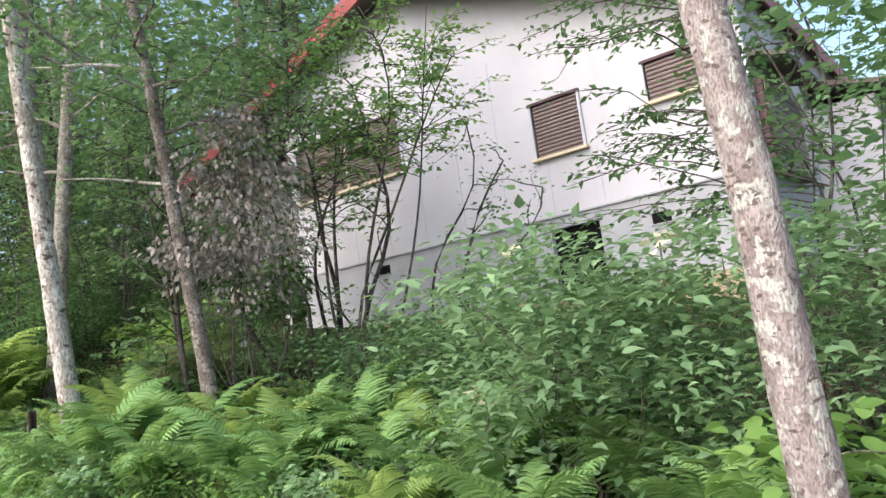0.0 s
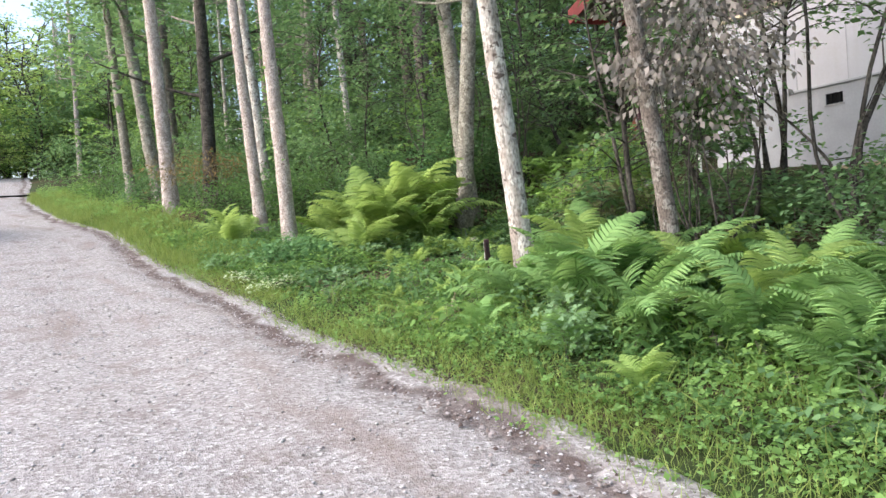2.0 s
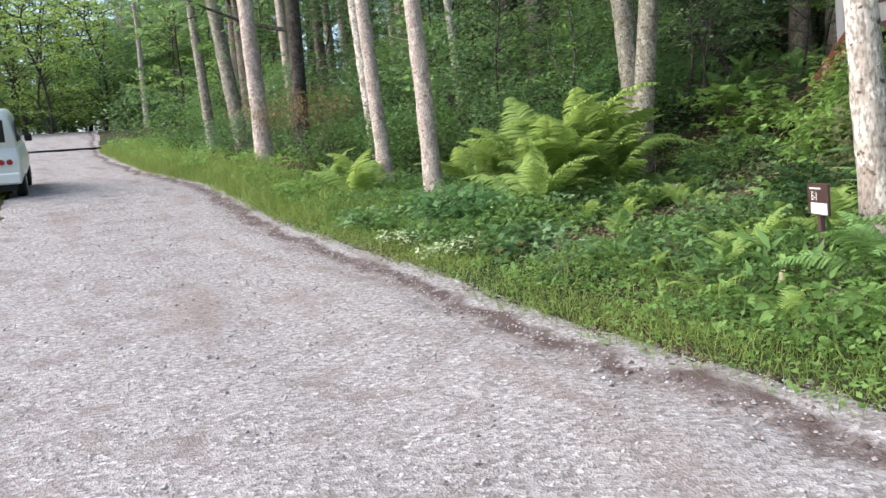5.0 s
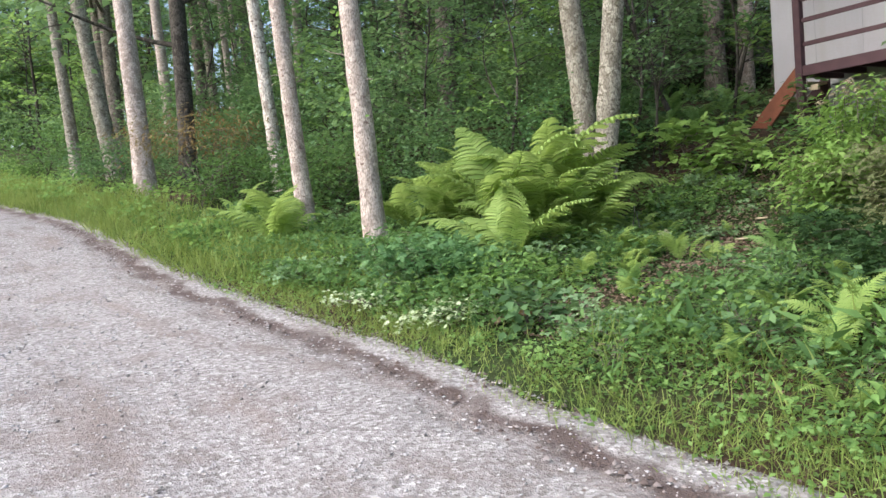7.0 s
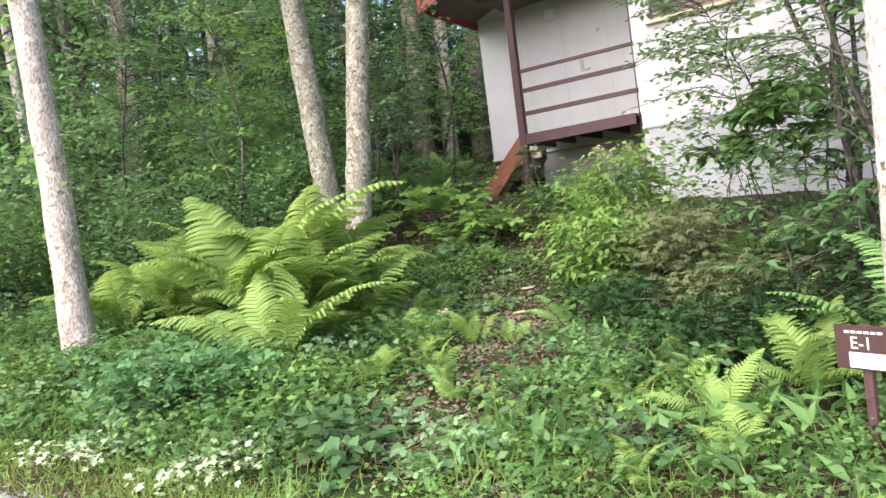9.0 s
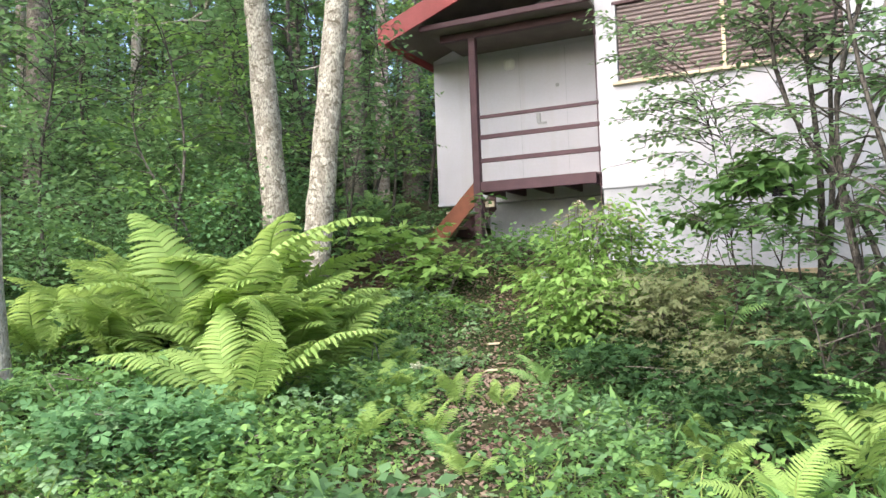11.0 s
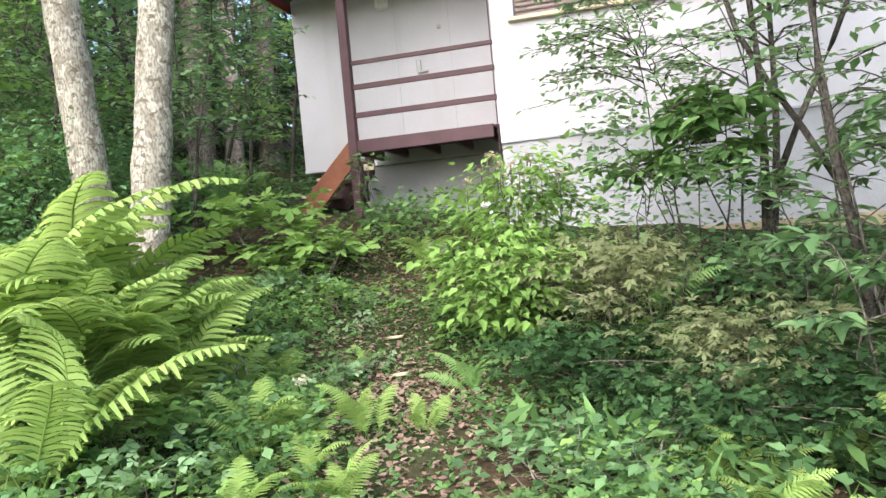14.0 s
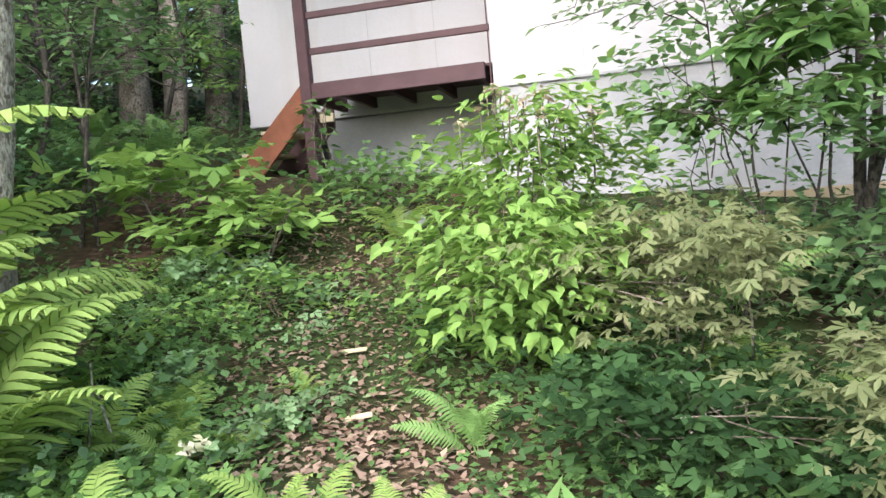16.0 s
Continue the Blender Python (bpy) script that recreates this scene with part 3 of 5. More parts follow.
# ---- plants ----
def frond_mesh(seed, droop=.9, pairs=30, rise=62, lacy=True):
    """One fern frond of length 1, arching outwards along y, its side leaflets toothed where they are lacy."""
    r = np.random.default_rng(seed)
    s = np.linspace(0, 1, 12)
    a = radians(rise) - droop * s ** 1.4
    y = np.concatenate([[0], np.cumsum(np.cos((a[1:] + a[:-1]) / 2))]) / 11
    z = np.concatenate([[0], np.cumsum(np.sin((a[1:] + a[:-1]) / 2))]) / 11
    x = .03 * np.sin(3 * s + seed)
    V, F = tube(np.stack([x, y, z], 1), np.linspace(.007, .0015, 12), 3)
    pieces = [(V, np.concatenate([F[:, [0, 1, 2]], F[:, [0, 2, 3]]]))]
    n = 6 if lacy else 2
    for k in range(pairs):
        u = .15 + .84 * (k + .5) / pairs
        p = np.array([np.interp(u, s, c) for c in (x, y, z)])
        ang = np.interp(u, s, a)
        fwd = np.array([0, math.cos(ang), math.sin(ang)])
        nrm = np.array([0, -math.sin(ang), math.cos(ang)])
        ln = .175 * min(1, (u - .05) / .36) ** .8 * min(1, (1.03 - u) / .5) ** .8 * r.uniform(.9, 1.1)
        wd = .37 / pairs
        for sd in (-1, 1):
            d = np.array([sd, 0, 0]) + fwd * (.22 + .4 * u) + nrm * r.normal(-.04, .10)
            d /= np.linalg.norm(d)
            q, f = [], []
            for i in range(n + 1):
                v = i / n
                c = p + d * ln * v + nrm * ln * (.10 * math.sin(3 * v) - .25 * v * v)
                w = wd * (1 - .75 * v ** 2.2)
                q += [c - fwd * w, c + fwd * w]
                if i:
                    j = 2 * i - 2
                    f += [(j, j + 1, j + 3), (j, j + 3, j + 2)]
            if lacy:
                for i in range(n):
                    o = d * ln / n * .8
                    for e in (0, 1):
                        j, h = 2 * i + e, len(q)
                        q.append((q[j] + q[j + 2]) / 2 + o * .35 + fwd * wd * (.5 if e else -.5))
                        f.append((j, j + 2, h) if e else (j + 2, j, h))
            h = len(q)
            q.append(p + d * ln * 1.08 - nrm * ln * .2)
            f.append((2 * n, 2 * n + 1, h))
            pieces.append((np.array(q), np.array(f)))
    return join(pieces)


FRONDS = {}
for tone in ("fern", "fern_shade"):
    for lacy in (True, False):
        FRONDS[tone, lacy] = []
        for k, (dr, up) in enumerate(((1.25, 72), (1.5, 79), (1.75, 84), (1.1, 55), (1.4, 65))):
            me = mesh_of("frond", *frond_mesh(11 + k, dr, 25 if lacy else 22, up, lacy))
            me.materials.append(LEAF[tone])
            FRONDS[tone, lacy].append(me)


def fern(x, y, size=1.0, n=10, tone="fern", seed=0):
    r = np.random.default_rng(seed + int(1000 * abs(x) + 77 * abs(y)))
    f = thing("fern", "bright green fern with arching fronds on the bank" if tone == "fern" else "fern with arching fronds, shade put into its deep green", "fern",
              (x, y, float(land(x, y)) - .02), "ferns on the bank")
    a0 = r.uniform(0, 6.28)
    for k in range(n):
        o = new("frond", FRONDS[tone, size > .75][int(r.integers(5))])
        o.parent = f
        s = size * r.uniform(.7, 1.1)
        o.scale = (s * r.uniform(1.0, 1.25), s, s * r.uniform(.9, 1.15))
        o.rotation_euler = (radians(r.normal(4, 9)), radians(r.normal(0, 13)), a0 + 6.283 * k / n + r.normal(0, .25))
        o.location = (r.normal(0, .03), r.normal(0, .03), 0)
    return f


def shrub(name, label, x, y, height, radius, tone, leaf=.07, count=900, stems=7, shape=OVAL, bark="grey", seed=0, low=.25, lift=.1, spread=.45, group="", category="shrub", clump=None, thick=.012):
    """A bush: stems from one root, leaves in clumps about their ends."""
    r = np.random.default_rng(seed + 31)
    z0 = float(land(x, y))
    s = thing(name, label, category, (x, y, z0 - .03), group)
    wood = []
    nt = clump or max(8, count // 45)
    b = ball(nt, r, .35)
    C = np.array([0, 0, height * (low + (1 - low) / 2)])
    R = np.array([radius, radius, height * (1 - low) / 2])
    tips = C + b * R
    for k in range(stems):
        e = tips[r.integers(nt)]
        wood.append(tube(bent((r.normal(0, .05), r.normal(0, .05), 0), e, 7, .06, r), np.linspace(thick * r.uniform(.7, 1.4), thick * .25, 7), 5))
        for j in range(2):
            e2 = tips[r.integers(nt)]
            m = wood[-1][0][15:20].mean(0) + (e - wood[-1][0][15:20].mean(0)) * r.uniform(0, .5)
            wood.append(tube(bent(m, e2, 5, .08, r), np.linspace(thick * .45, thick * .15, 5), 4))
    tagged(put("twig", mesh_of("twig", *join(wood), smooth=True), BARK[bark], s), kind="stuff")
    per = max(4, count // nt)
    cr = radius * .20 + leaf * .6
    P = (tips[:, None] + cr * np.clip(r.normal(0, 1, (nt, per, 3)), -1.9, 1.9) * np.array([1, 1, .45])).reshape(-1, 3)
    P[:, 2] = np.maximum(P[:, 2], .03)
    put("foliage", mesh_of("foliage", *leaves(P, leaf, shape, lift, spread, seed + 5, P - C)), LEAF[tone], s)
    return s


def layered(name, label, x, y, stems, boughs, reach, low, tone, leaf, shape=OVAL, seed=0, bark="dark", aim=None, gap=.75, category="sapling", group="", rise=.25):
    """A young tree whose boughs carry flat sprays of leaves in tiers. stems: end of each, and its thickness.
    aim: the bearing that the boughs prefer, and how far they stray from it."""
    r = np.random.default_rng(seed + 500)
    t = thing(name, label, category, (x, y, float(land(x, y)) - .05), group)
    lines = []
    for ex, ey, ez, th in stems:
        q = bent((r.normal(0, .05), r.normal(0, .05), 0), (ex, ey, ez), 14, .035, r)
        put("stem", mesh_of("stem", *tube(q, np.linspace(th, th * .25, 14), 8, .05, seed), smooth=True), BARK[bark], t)
        lines.append((q, th))
    wood, P, D = [], [], []
    for k in range(boughs):
        q, th = lines[k % len(lines)]
        u = low + (.99 - low) * r.random()
        p = np.array([np.interp(u, np.linspace(0, 1, 14), q[:, i]) for i in range(3)])
        a = r.uniform(0, 6.283) if aim is None else r.normal(aim[0], aim[1])
        ln = reach * r.uniform(.45, 1.1) * (1.1 - .5 * u)
        e = p + ln * np.array([math.cos(a), math.sin(a), r.normal(rise, .15)])
        b = bent(p, e, 8, .06, r)
        b[:, 2] += .12 * ln * np.sin(np.linspace(0, math.pi, 8))
        wood.append(tube(b, np.linspace(max(.006, th * .3), .003, 8), 5))
        side = np.array([-math.sin(a), math.cos(a), 0])
        run = np.array([math.cos(a), math.sin(a), 0])
        for j in range(9):
            v = .28 + .72 * (j + r.random()) / 9
            c = np.array([np.interp(v, np.linspace(0, 1, 8), b[:, i]) for i in range(3)])
            d = side * (1 if j % 2 else -1) * r.uniform(.5, 1.1) + run * r.uniform(.3, 1.0) + np.array([0, 0, r.normal(0, .12)])
            if j == 8:
                d = run + np.array([0, 0, -.1])
            d /= np.linalg.norm(d)
            m = ln * r.uniform(.16, .36) * (1.1 - .4 * v)
            wood.append(tube(np.array([c, c + d * m * .5, c + d * m - np.array([0, 0, .05 * m])]), [.0035, .003, .002], 3))
            n = max(2, int(m / (leaf * gap)) + 1)
            w = np.linspace(.15, 1, n)[:, None]
            sd = np.cross(d, (0, 0, 1.0)) * np.where(np.arange(n) % 2, 1, -1)[:, None]
            P.append(c + d * m * w + r.normal(0, leaf * .12, (n, 3)))
            D.append(d * .7 + sd * r.uniform(.3, 1.0, (n, 1)))
    tagged(put("twig", mesh_of("twig", *join(wood), smooth=True), BARK[bark], t), kind="stuff")
    put("foliage", mesh_of("foliage", *leaves(np.concatenate(P), leaf, shape, -.12, .28, seed + 5, np.concatenate(D), .3)), LEAF[tone], t)
    return t


def tree(name, label, x, y, height, radius, lean, bark, crown=None, limbs=6, first=.45, seed=0, z=None, taper=.35, dead=0, group="", wander=.12, split=True):
    """crown: (tone, leaf length, leaves, reach, shape) or None. lean: sideways metres for each metre up."""
    r = np.random.default_rng(seed + 101)
    z0 = float(land(x, y)) if z is None else z
    t = thing(name, label, "tree", (x, y, z0 - .08), group)
    n = 16
    hh = np.linspace(0, height, n)
    path = np.stack([lean[0] * hh, lean[1] * hh, hh], 1)
    path[2:, :2] += np.cumsum(r.normal(0, wander * height / 160, (n - 2, 2)), 0)
    rad = radius * (1 - (1 - taper) * np.linspace(0, 1, n) ** 1.1)
    rad[0] *= 1.22
    fine = np.linspace(0, n - 1, n * (4 if split else 1))
    path2 = np.stack([np.interp(fine, np.arange(n), path[:, k]) for k in range(3)], 1)
    rad2 = np.interp(fine, np.arange(n), rad)
    put("trunk", mesh_of("trunk", *tube(path2, rad2, 14 if split else 8, .035, seed), smooth=True), BARK[bark], t)
    wood, ends = [], []
    for k in range(limbs):
        u = first + (1 - first) * (k + r.random()) / limbs
        p = np.array([np.interp(u * height, hh, path[:, i]) for i in range(3)])
        a = r.uniform(0, 6.283)
        ln = (crown[3] if crown else height * .12) * r.uniform(.55, 1.05) * (1.15 - .6 * (u - first) / (1.001 - first))
        e = p + np.array([math.cos(a), math.sin(a), r.uniform(-.05, .55)]) * ln
        q = bent(p, e, 6, .07, r)
        br = np.interp(u, np.linspace(0, 1, n), rad) * .38
        limb = [tube(q, np.linspace(br, .006, 6), 6)]
        ends += [q[3], q[4], q[5]]
        for j in range(3):
            e2 = q[2 + j] + r.normal(0, 1, 3) * np.array([1, 1, .5]) * ln * .32
            limb.append(tube(bent(q[2 + j], e2, 4, .1, r), np.linspace(br * .35, .004, 4), 4))
            ends.append(e2)
        if split:
            put("limb", mesh_of("limb", *join(limb), smooth=True), BARK[bark], t)
        else:
            wood += limb
    for k in range(dead):
        u = r.uniform(.12, .6)
        p = np.array([np.interp(u * height, hh, path[:, i]) for i in range(3)])
        a = r.uniform(0, 6.283)
        e = p + np.array([math.cos(a), math.sin(a), r.uniform(-.3, .3)]) * r.uniform(.15, .5)
        wood.append(tube(bent(p, e, 4, .08, r), np.linspace(.012, .003, 4), 4))
    if wood:
        tagged(put("dead_twig", mesh_of("dead_twig", *join(wood), smooth=True), BARK[bark], t), kind="stuff")
    if crown:
        tone, size, count, reach, shape = crown
        E = np.array(ends)
        per = max(3, count // len(E))
        P = (E[:, None] + r.normal(0, reach * .2, (len(E), per, 3)) * np.array([1, 1, .5])).reshape(-1, 3)
        put("crown", mesh_of("crown", *leaves(P, size, shape, -.1, .5, seed + 9)), LEAF[tone], t)
    return t


# single trees that line the road and the path
tree("larch", "pale pinkish larch trunk standing by the road edge", -15.69, 3.4, 13, .14, (-.016, -.032), "larch", ("tree", .16, 2500, 2.2, CHIP), 12, .55, 1, dead=10)
tree("larch", "slender pale larch trunk among ferns", -17.9, 3.38, 13, .13, (-.012, -.03), "larch", ("tree", .16, 2500, 2.2, CHIP), 12, .55, 2, dead=10)
tree("birch", "thin white birch in the undergrowth", -22.2, 4.6, 12, .15, (-.02, -.05), "birch", ("tree", .14, 2500, 2.2, CHIP), 10, .5, 3, dead=3)
tree("larch", "straight pale larch at the grassy verge", -24.2, 2.35, 14, .215, (-.004, -.025), "larch", ("tree", .16, 2500, 2.4, CHIP), 12, .55, 4, dead=14)
tree("larch", "thin brown trunk at the roadside", -30.5, 1.75, 12, .17, (-.01, -.035), "mossy", ("tree", .2, 2500, 2.6, CHIP), 10, .5, 5, dead=6)
tree("larch", "leaning brown trunk with a side limb", -29.5, 2.6, 14, .24, (-.03, -.10), "mossy", ("tree", .2, 3000, 3.0, CHIP), 10, .35, 6, dead=6)
tree("birch", "birch with flaking bark beside the house sign", -9.25, 4.31, 12, .12, (.015, -.095), "birch", ("tree", .13, 9000, 3.0, CHIP), 16, .40, 7, dead=4, wander=.04)
tree("tree", "rough barked leaning trunk hung with withered leaves", -8.2, 5.48, 11, .098, (-.055, -.085), "rough", ("tree", .12, 7000, 2.6, CHIP), 14, .34, 8, dead=5)
rough = bpy.data.objects["tree"]
for k, (z, ex, ey, ez) in enumerate(((4.75, -1.5, -1.0, .35), (3.3, -1.1, -.8, .25), (4.1, -.9, .5, .5))):
    at = np.array([-.055 * z, -.085 * z, z])
    put("limb", mesh_of("limb", *tube(bent(at, at + np.array([ex, ey, ez]), 8, .07, np.random.default_rng(k)), np.linspace(.026, .006, 8), 6), smooth=True), BARK["birch"], rough, "bare pale limb")
tree("tree", "lichen spotted trunk close beside the road", -1.04, 2.78, 9, .088, (-.045, -.012), "lichen", ("tree", .10, 4000, 2.2, CHIP), 10, .45, 9, dead=2, wander=.25)
tree("birch", "grey birch trunk behind the tall ferns", -15.82, 7.24, 13, .18, (-.045, -.04), "mossy", ("tree", .13, 5000, 2.6, CHIP), 14, .32, 10, dead=4, wander=.04)
tree("birch", "mossy forked trunk behind the tall ferns", -15.05, 6.6, 13, .165, (.095, .065), "mossy", ("tree", .13, 5000, 2.6, CHIP), 14, .32, 11, dead=4, wander=.04)
tree("tree", "straight pale trunk in the wood beside the house", -19.6, 16.4, 15, .2, (.02, .02), "larch", ("tree", .2, 3500, 3, CHIP), 10, .4, 12, dead=4)
tree("tree", "dark trunk in the wood beside the house", -19.2, 17.4, 15, .26, (.02, .0), "grey", ("tree", .2, 3500, 3, CHIP), 10, .4, 13, dead=4)

# ---- ferns ----
for k, (x, y, s, n) in enumerate([(-14.75, 4.75, 1.25, 11), (-14.25, 5.25, 1.25, 11), (-15.3, 5.3, 1.2, 10), (-14.9, 5.75, 1.3, 11), (-16.0, 4.9, 1.05, 9), (-14.3, 4.35, .6, 8), (-14.0, 4.75, .55, 7), (-16.3, 4.3, .8, 8),
                                  (-13.75, 4.0, .8, 8), (-16.9, 5.2, .95, 9), (-16.5, 5.9, 1.0, 9), (-16.9, 2.6, .8, 9), (-17.7, 2.9, .6, 8), (-18.6, 2.6, .6, 8),
                                  (-15.05, 5.0, 1.15, 10), (-14.55, 5.65, 1.1, 10), (-15.7, 5.9, 1.1, 10), (-14.15, 4.85, .95, 9), (-15.6, 4.45, .85, 9), (-13.95, 5.35, .9, 8)]):
    fern(x, y, s * 1.45, n - 1, "fern", k)
for k, (x, y, s, n) in enumerate([(-12.5, 4.45, .38, 7), (-12.85, 4.15, .42, 7), (-12.0, 4.0, .3, 6), (-13.4, 5.3, .35, 7), (-13.2, 4.7, .3, 6), (-10.6, 4.7, .45, 8), (-10.25, 4.1, .5, 9), (-10.05, 3.65, .42, 9),
                                  (-9.75, 4.6, .85, 7), (-10.9, 4.3, .35, 7), (-13.9, 6.6, .35, 7), (-12.4, 5.5, .3, 6), (-13.3, 9.3, .55, 7), (-13.0, 8.9, .4, 6), (-14.9, 9.6, .5, 7), (-11.35, 7.0, .65, 7), (-10.9, 7.2, .6, 7), (-10.2, 7.0, .6, 8)]):
    fern(x, y, s * 1.0, n, "fern", 40 + k)
for k, (x, y, s, n) in enumerate([(-8.75, 3.85, .8, 10), (-8.5, 4.45, 1.05, 11), (-7.9, 3.9, 1.0, 11), (-7.4, 4.6, 1.05, 11), (-6.9, 3.9, .95, 10), (-6.4, 4.7, .95, 10), (-6.0, 4.05, .85, 10), (-5.6, 4.7, .85, 9), (-5.2, 3.9, .7, 9),
                                  (-7.7, 5.2, 1.0, 10), (-9.3, 5.1, .95, 9), (-8.6, 5.6, .9, 9), (-4.5, 4.5, .75, 9), (-3.9, 3.7, .7, 9), (-3.2, 4.7, .8, 9), (-2.7, 3.6, .75, 10), (-2.0, 4.1, .8, 9), (-4.9, 5.4, .8, 9), (-1.5, 3.6, .7, 9),
                                  (-6.6, 5.5, .9, 9), (-7.1, 3.2, .45, 8), (-6.1, 3.1, .4, 8), (-8.2, 3.1, .4, 8), (-10.9, 8.3, .6, 8), (-9.3, 8.4, .6, 8), (-8.6, 7.2, .7, 8), (-12.3, 6.5, .35, 7)]):
    # most of these ferns take the darker tone that paints their shade
    fern(x, y, s * 1.2, n, "fern" if k % 4 == 1 else "fern_shade", 80 + k)
for k, (x, y, s) in enumerate([(-5.6, 5.4, .95), (-5.0, 6.0, .85), (-4.2, 5.6, .9), (-3.6, 5.2, .85), (-4.0, 4.9, .9), (-2.9, 5.5, .8), (-6.2, 5.9, .9), (-3.3, 4.1, .85), (-2.4, 4.4, .8), (-5.4, 4.3, .8)]):
    fern(x, y, s * 1.2, 9, "fern_shade", 500 + k)
for k, (x, y, s) in enumerate([(-13.76, 6.35, .42), (-13.9, 6.04, .5), (-13.37, 6.33, .24), (-14.4, 6.4, .4), (-13.3, 6.95, .2), (-13.55, 6.0, .28), (-13.95, 5.7, .4), (-13.6, 5.2, .35), (-12.75, 4.6, .3), (-14.4, 5.6, .4), (-12.95, 5.15, .45), (-12.75, 5.45, .4), (-13.15, 5.0, .5), (-10.7, 5.1, .4), (-10.15, 5.3, .45)]):
    fern(x, y, s * 1.15, 6, "fern", 300 + k)
for k in range(46):
    x = rng.uniform(-12.3, -4)
    y = float(road_right(x)) + rng.uniform(.7, 2.6)
    if abs(x + 11.8) > .45:
        fern(x, y, rng.uniform(.2, .38), 6, "fern" if k % 2 else "fern_shade", 400 + k)
for k in range(36):
    x, y = rng.uniform(-26, -16.5), rng.uniform(6, 15)
    fern(x, y, rng.uniform(.5, .9), 7, "fern_shade", 200 + k)

# ---- shrubs by the house and the path ----
shrub("shrub", "yellow-green leafy bush with faded flower heads by the porch", -12.1, 7.95, 1.65, .62, "lime", .095, 2300, 9, POINTED, seed=1, low=.1, lift=-.15, spread=.3)
shrub("shrub", "yellow-green leafy bush beside the path", -12.2, 7.45, 1.0, .6, "lime", .10, 1700, 7, POINTED, seed=2, low=.05, lift=-.2, spread=.3)
shrub("shrub", "pale bronze green bush with lobed leaves", -11.35, 7.1, 1.15, .62, "pale", .09, 1100, 7, MAPLE, seed=3, low=.45, lift=-.15, spread=.25)
shrub("shrub", "pale bronze green bush with lobed leaves", -10.45, 6.0, .85, .55, "pale", .08, 900, 6, MAPLE, seed=4, low=.4, lift=-.15, spread=.25)
# these three mounds carry their shade in the darkened leaf colour
shrub("shrub", "green bramble mound beside the path, shade put into its dark leaves", -11.2, 6.4, .6, .75, "ivy", .08, 1500, 8, TREFOIL, seed=5, low=.05, spread=.35)
shrub("shrub", "green bramble mound beside the path, shade put into its dark leaves", -10.3, 5.6, .65, .8, "ivy", .08, 1500, 8, TREFOIL, seed=6, low=.05, spread=.35)
shrub("shrub", "green bramble mound by the birch, shade put into its dark leaves", -9.6, 5.6, .8, .8, "ivy", .10, 1400, 8, OVAL, seed=7, low=.05)
shrub("shrub", "green bush below the house wall", -9.9, 8.4, .8, .9, "deep", .11, 1500, 8, OVAL, seed=8, low=.05)
shrub("shrub", "green bush below the house wall", -8.3, 8.6, .9, 1.0, "deep", .10, 1500, 8, OVAL, seed=9, low=.05)
shrub("shrub", "low broad leaved plants at the foot of the stairs", -15.1, 8.7, .75, .6, "lime", .2, 170, 6, TREFOIL, seed=13, low=.55, lift=0, spread=.2)
shrub("shrub", "low broad leaved plants at the foot of the stairs", -14.3, 8.6, .6, .6, "lime", .18, 190, 6, TREFOIL, seed=14, low=.4, lift=0, spread=.2)
shrub("shrub", "leafy weeds in front of the porch", -13.6, 9.9, .65, .8, "herb", .10, 900, 8, OVAL, seed=15, low=.05)
shrub("sapling", "single upright weed beside the porch post", -14.35, 10.45, .95, .13, "herb", .13, 60, 3, OVAL, seed=16, low=.4, category="sapling")
shrub("shrub", "round bluish green bush at the road edge", -13.75, 2.95, .55, .55, "blue", .075, 1500, 9, TREFOIL, seed=17, low=.0)
shrub("shrub", "round leafy green bush at the road edge", -14.6, 3.3, .5, .5, "herb", .085, 800, 9, POINTED, seed=18, low=.0)
shrub("shrub", "fresh green low bush near the path mouth", -13.1, 3.3, .4, .5, "bright", .065, 900, 9, OVAL, seed=19, low=.0)
shrub("shrub", "dark leaved weeds with a withered leaf by the road", -12.15, 2.95, .4, .35, "deep", .12, 200, 6, OVAL, seed=20, low=.1)
shrub("shrub", "white variegated ground plants at the road edge", -12.75, 2.52, .16, .42, "white", .05, 420, 5, LOBED, seed=21, low=.2, lift=0)
shrub("shrub", "white variegated ground plants at the road edge", -13.7, 2.25, .14, .38, "white", .045, 220, 5, LOBED, seed=22, low=.2, lift=0)

# mixed weeds standing out of the low cover
WEEDS = [("fresh green broad-leaved weed on the bank", "bright", .085, POINTED), ("dark green leafy weed on the bank", "deep", .07, OVAL), ("light green three-leaved weed on the bank", "mint", .07, TREFOIL), ("green leafy weed with narrow leaves", "herb", .12, LANCE), ("yellow-green young weed on the bank", "lime", .06, OVAL)]
weed_rng = np.random.default_rng(404)
for k in range(84):
    x = weed_rng.uniform(-15.4, -4)
    y = float(road_right(x)) + weed_rng.uniform(.55, 3.4)
    if abs(x - np.interp(y, [1.5, 3, 4.5, 6], [-11.4, -11.9, -12.3, -12.75])) > .4:
        label, tone, leaf, shape = WEEDS[int(weed_rng.integers(5))]
        shrub("weed", label, x, y, weed_rng.uniform(.22, .5), weed_rng.uniform(.16, .34), tone, leaf, int(weed_rng.integers(60, 200)), 5, shape, seed=600 + k, low=.1, group="weeds on the bank", category="weed", thick=.005)

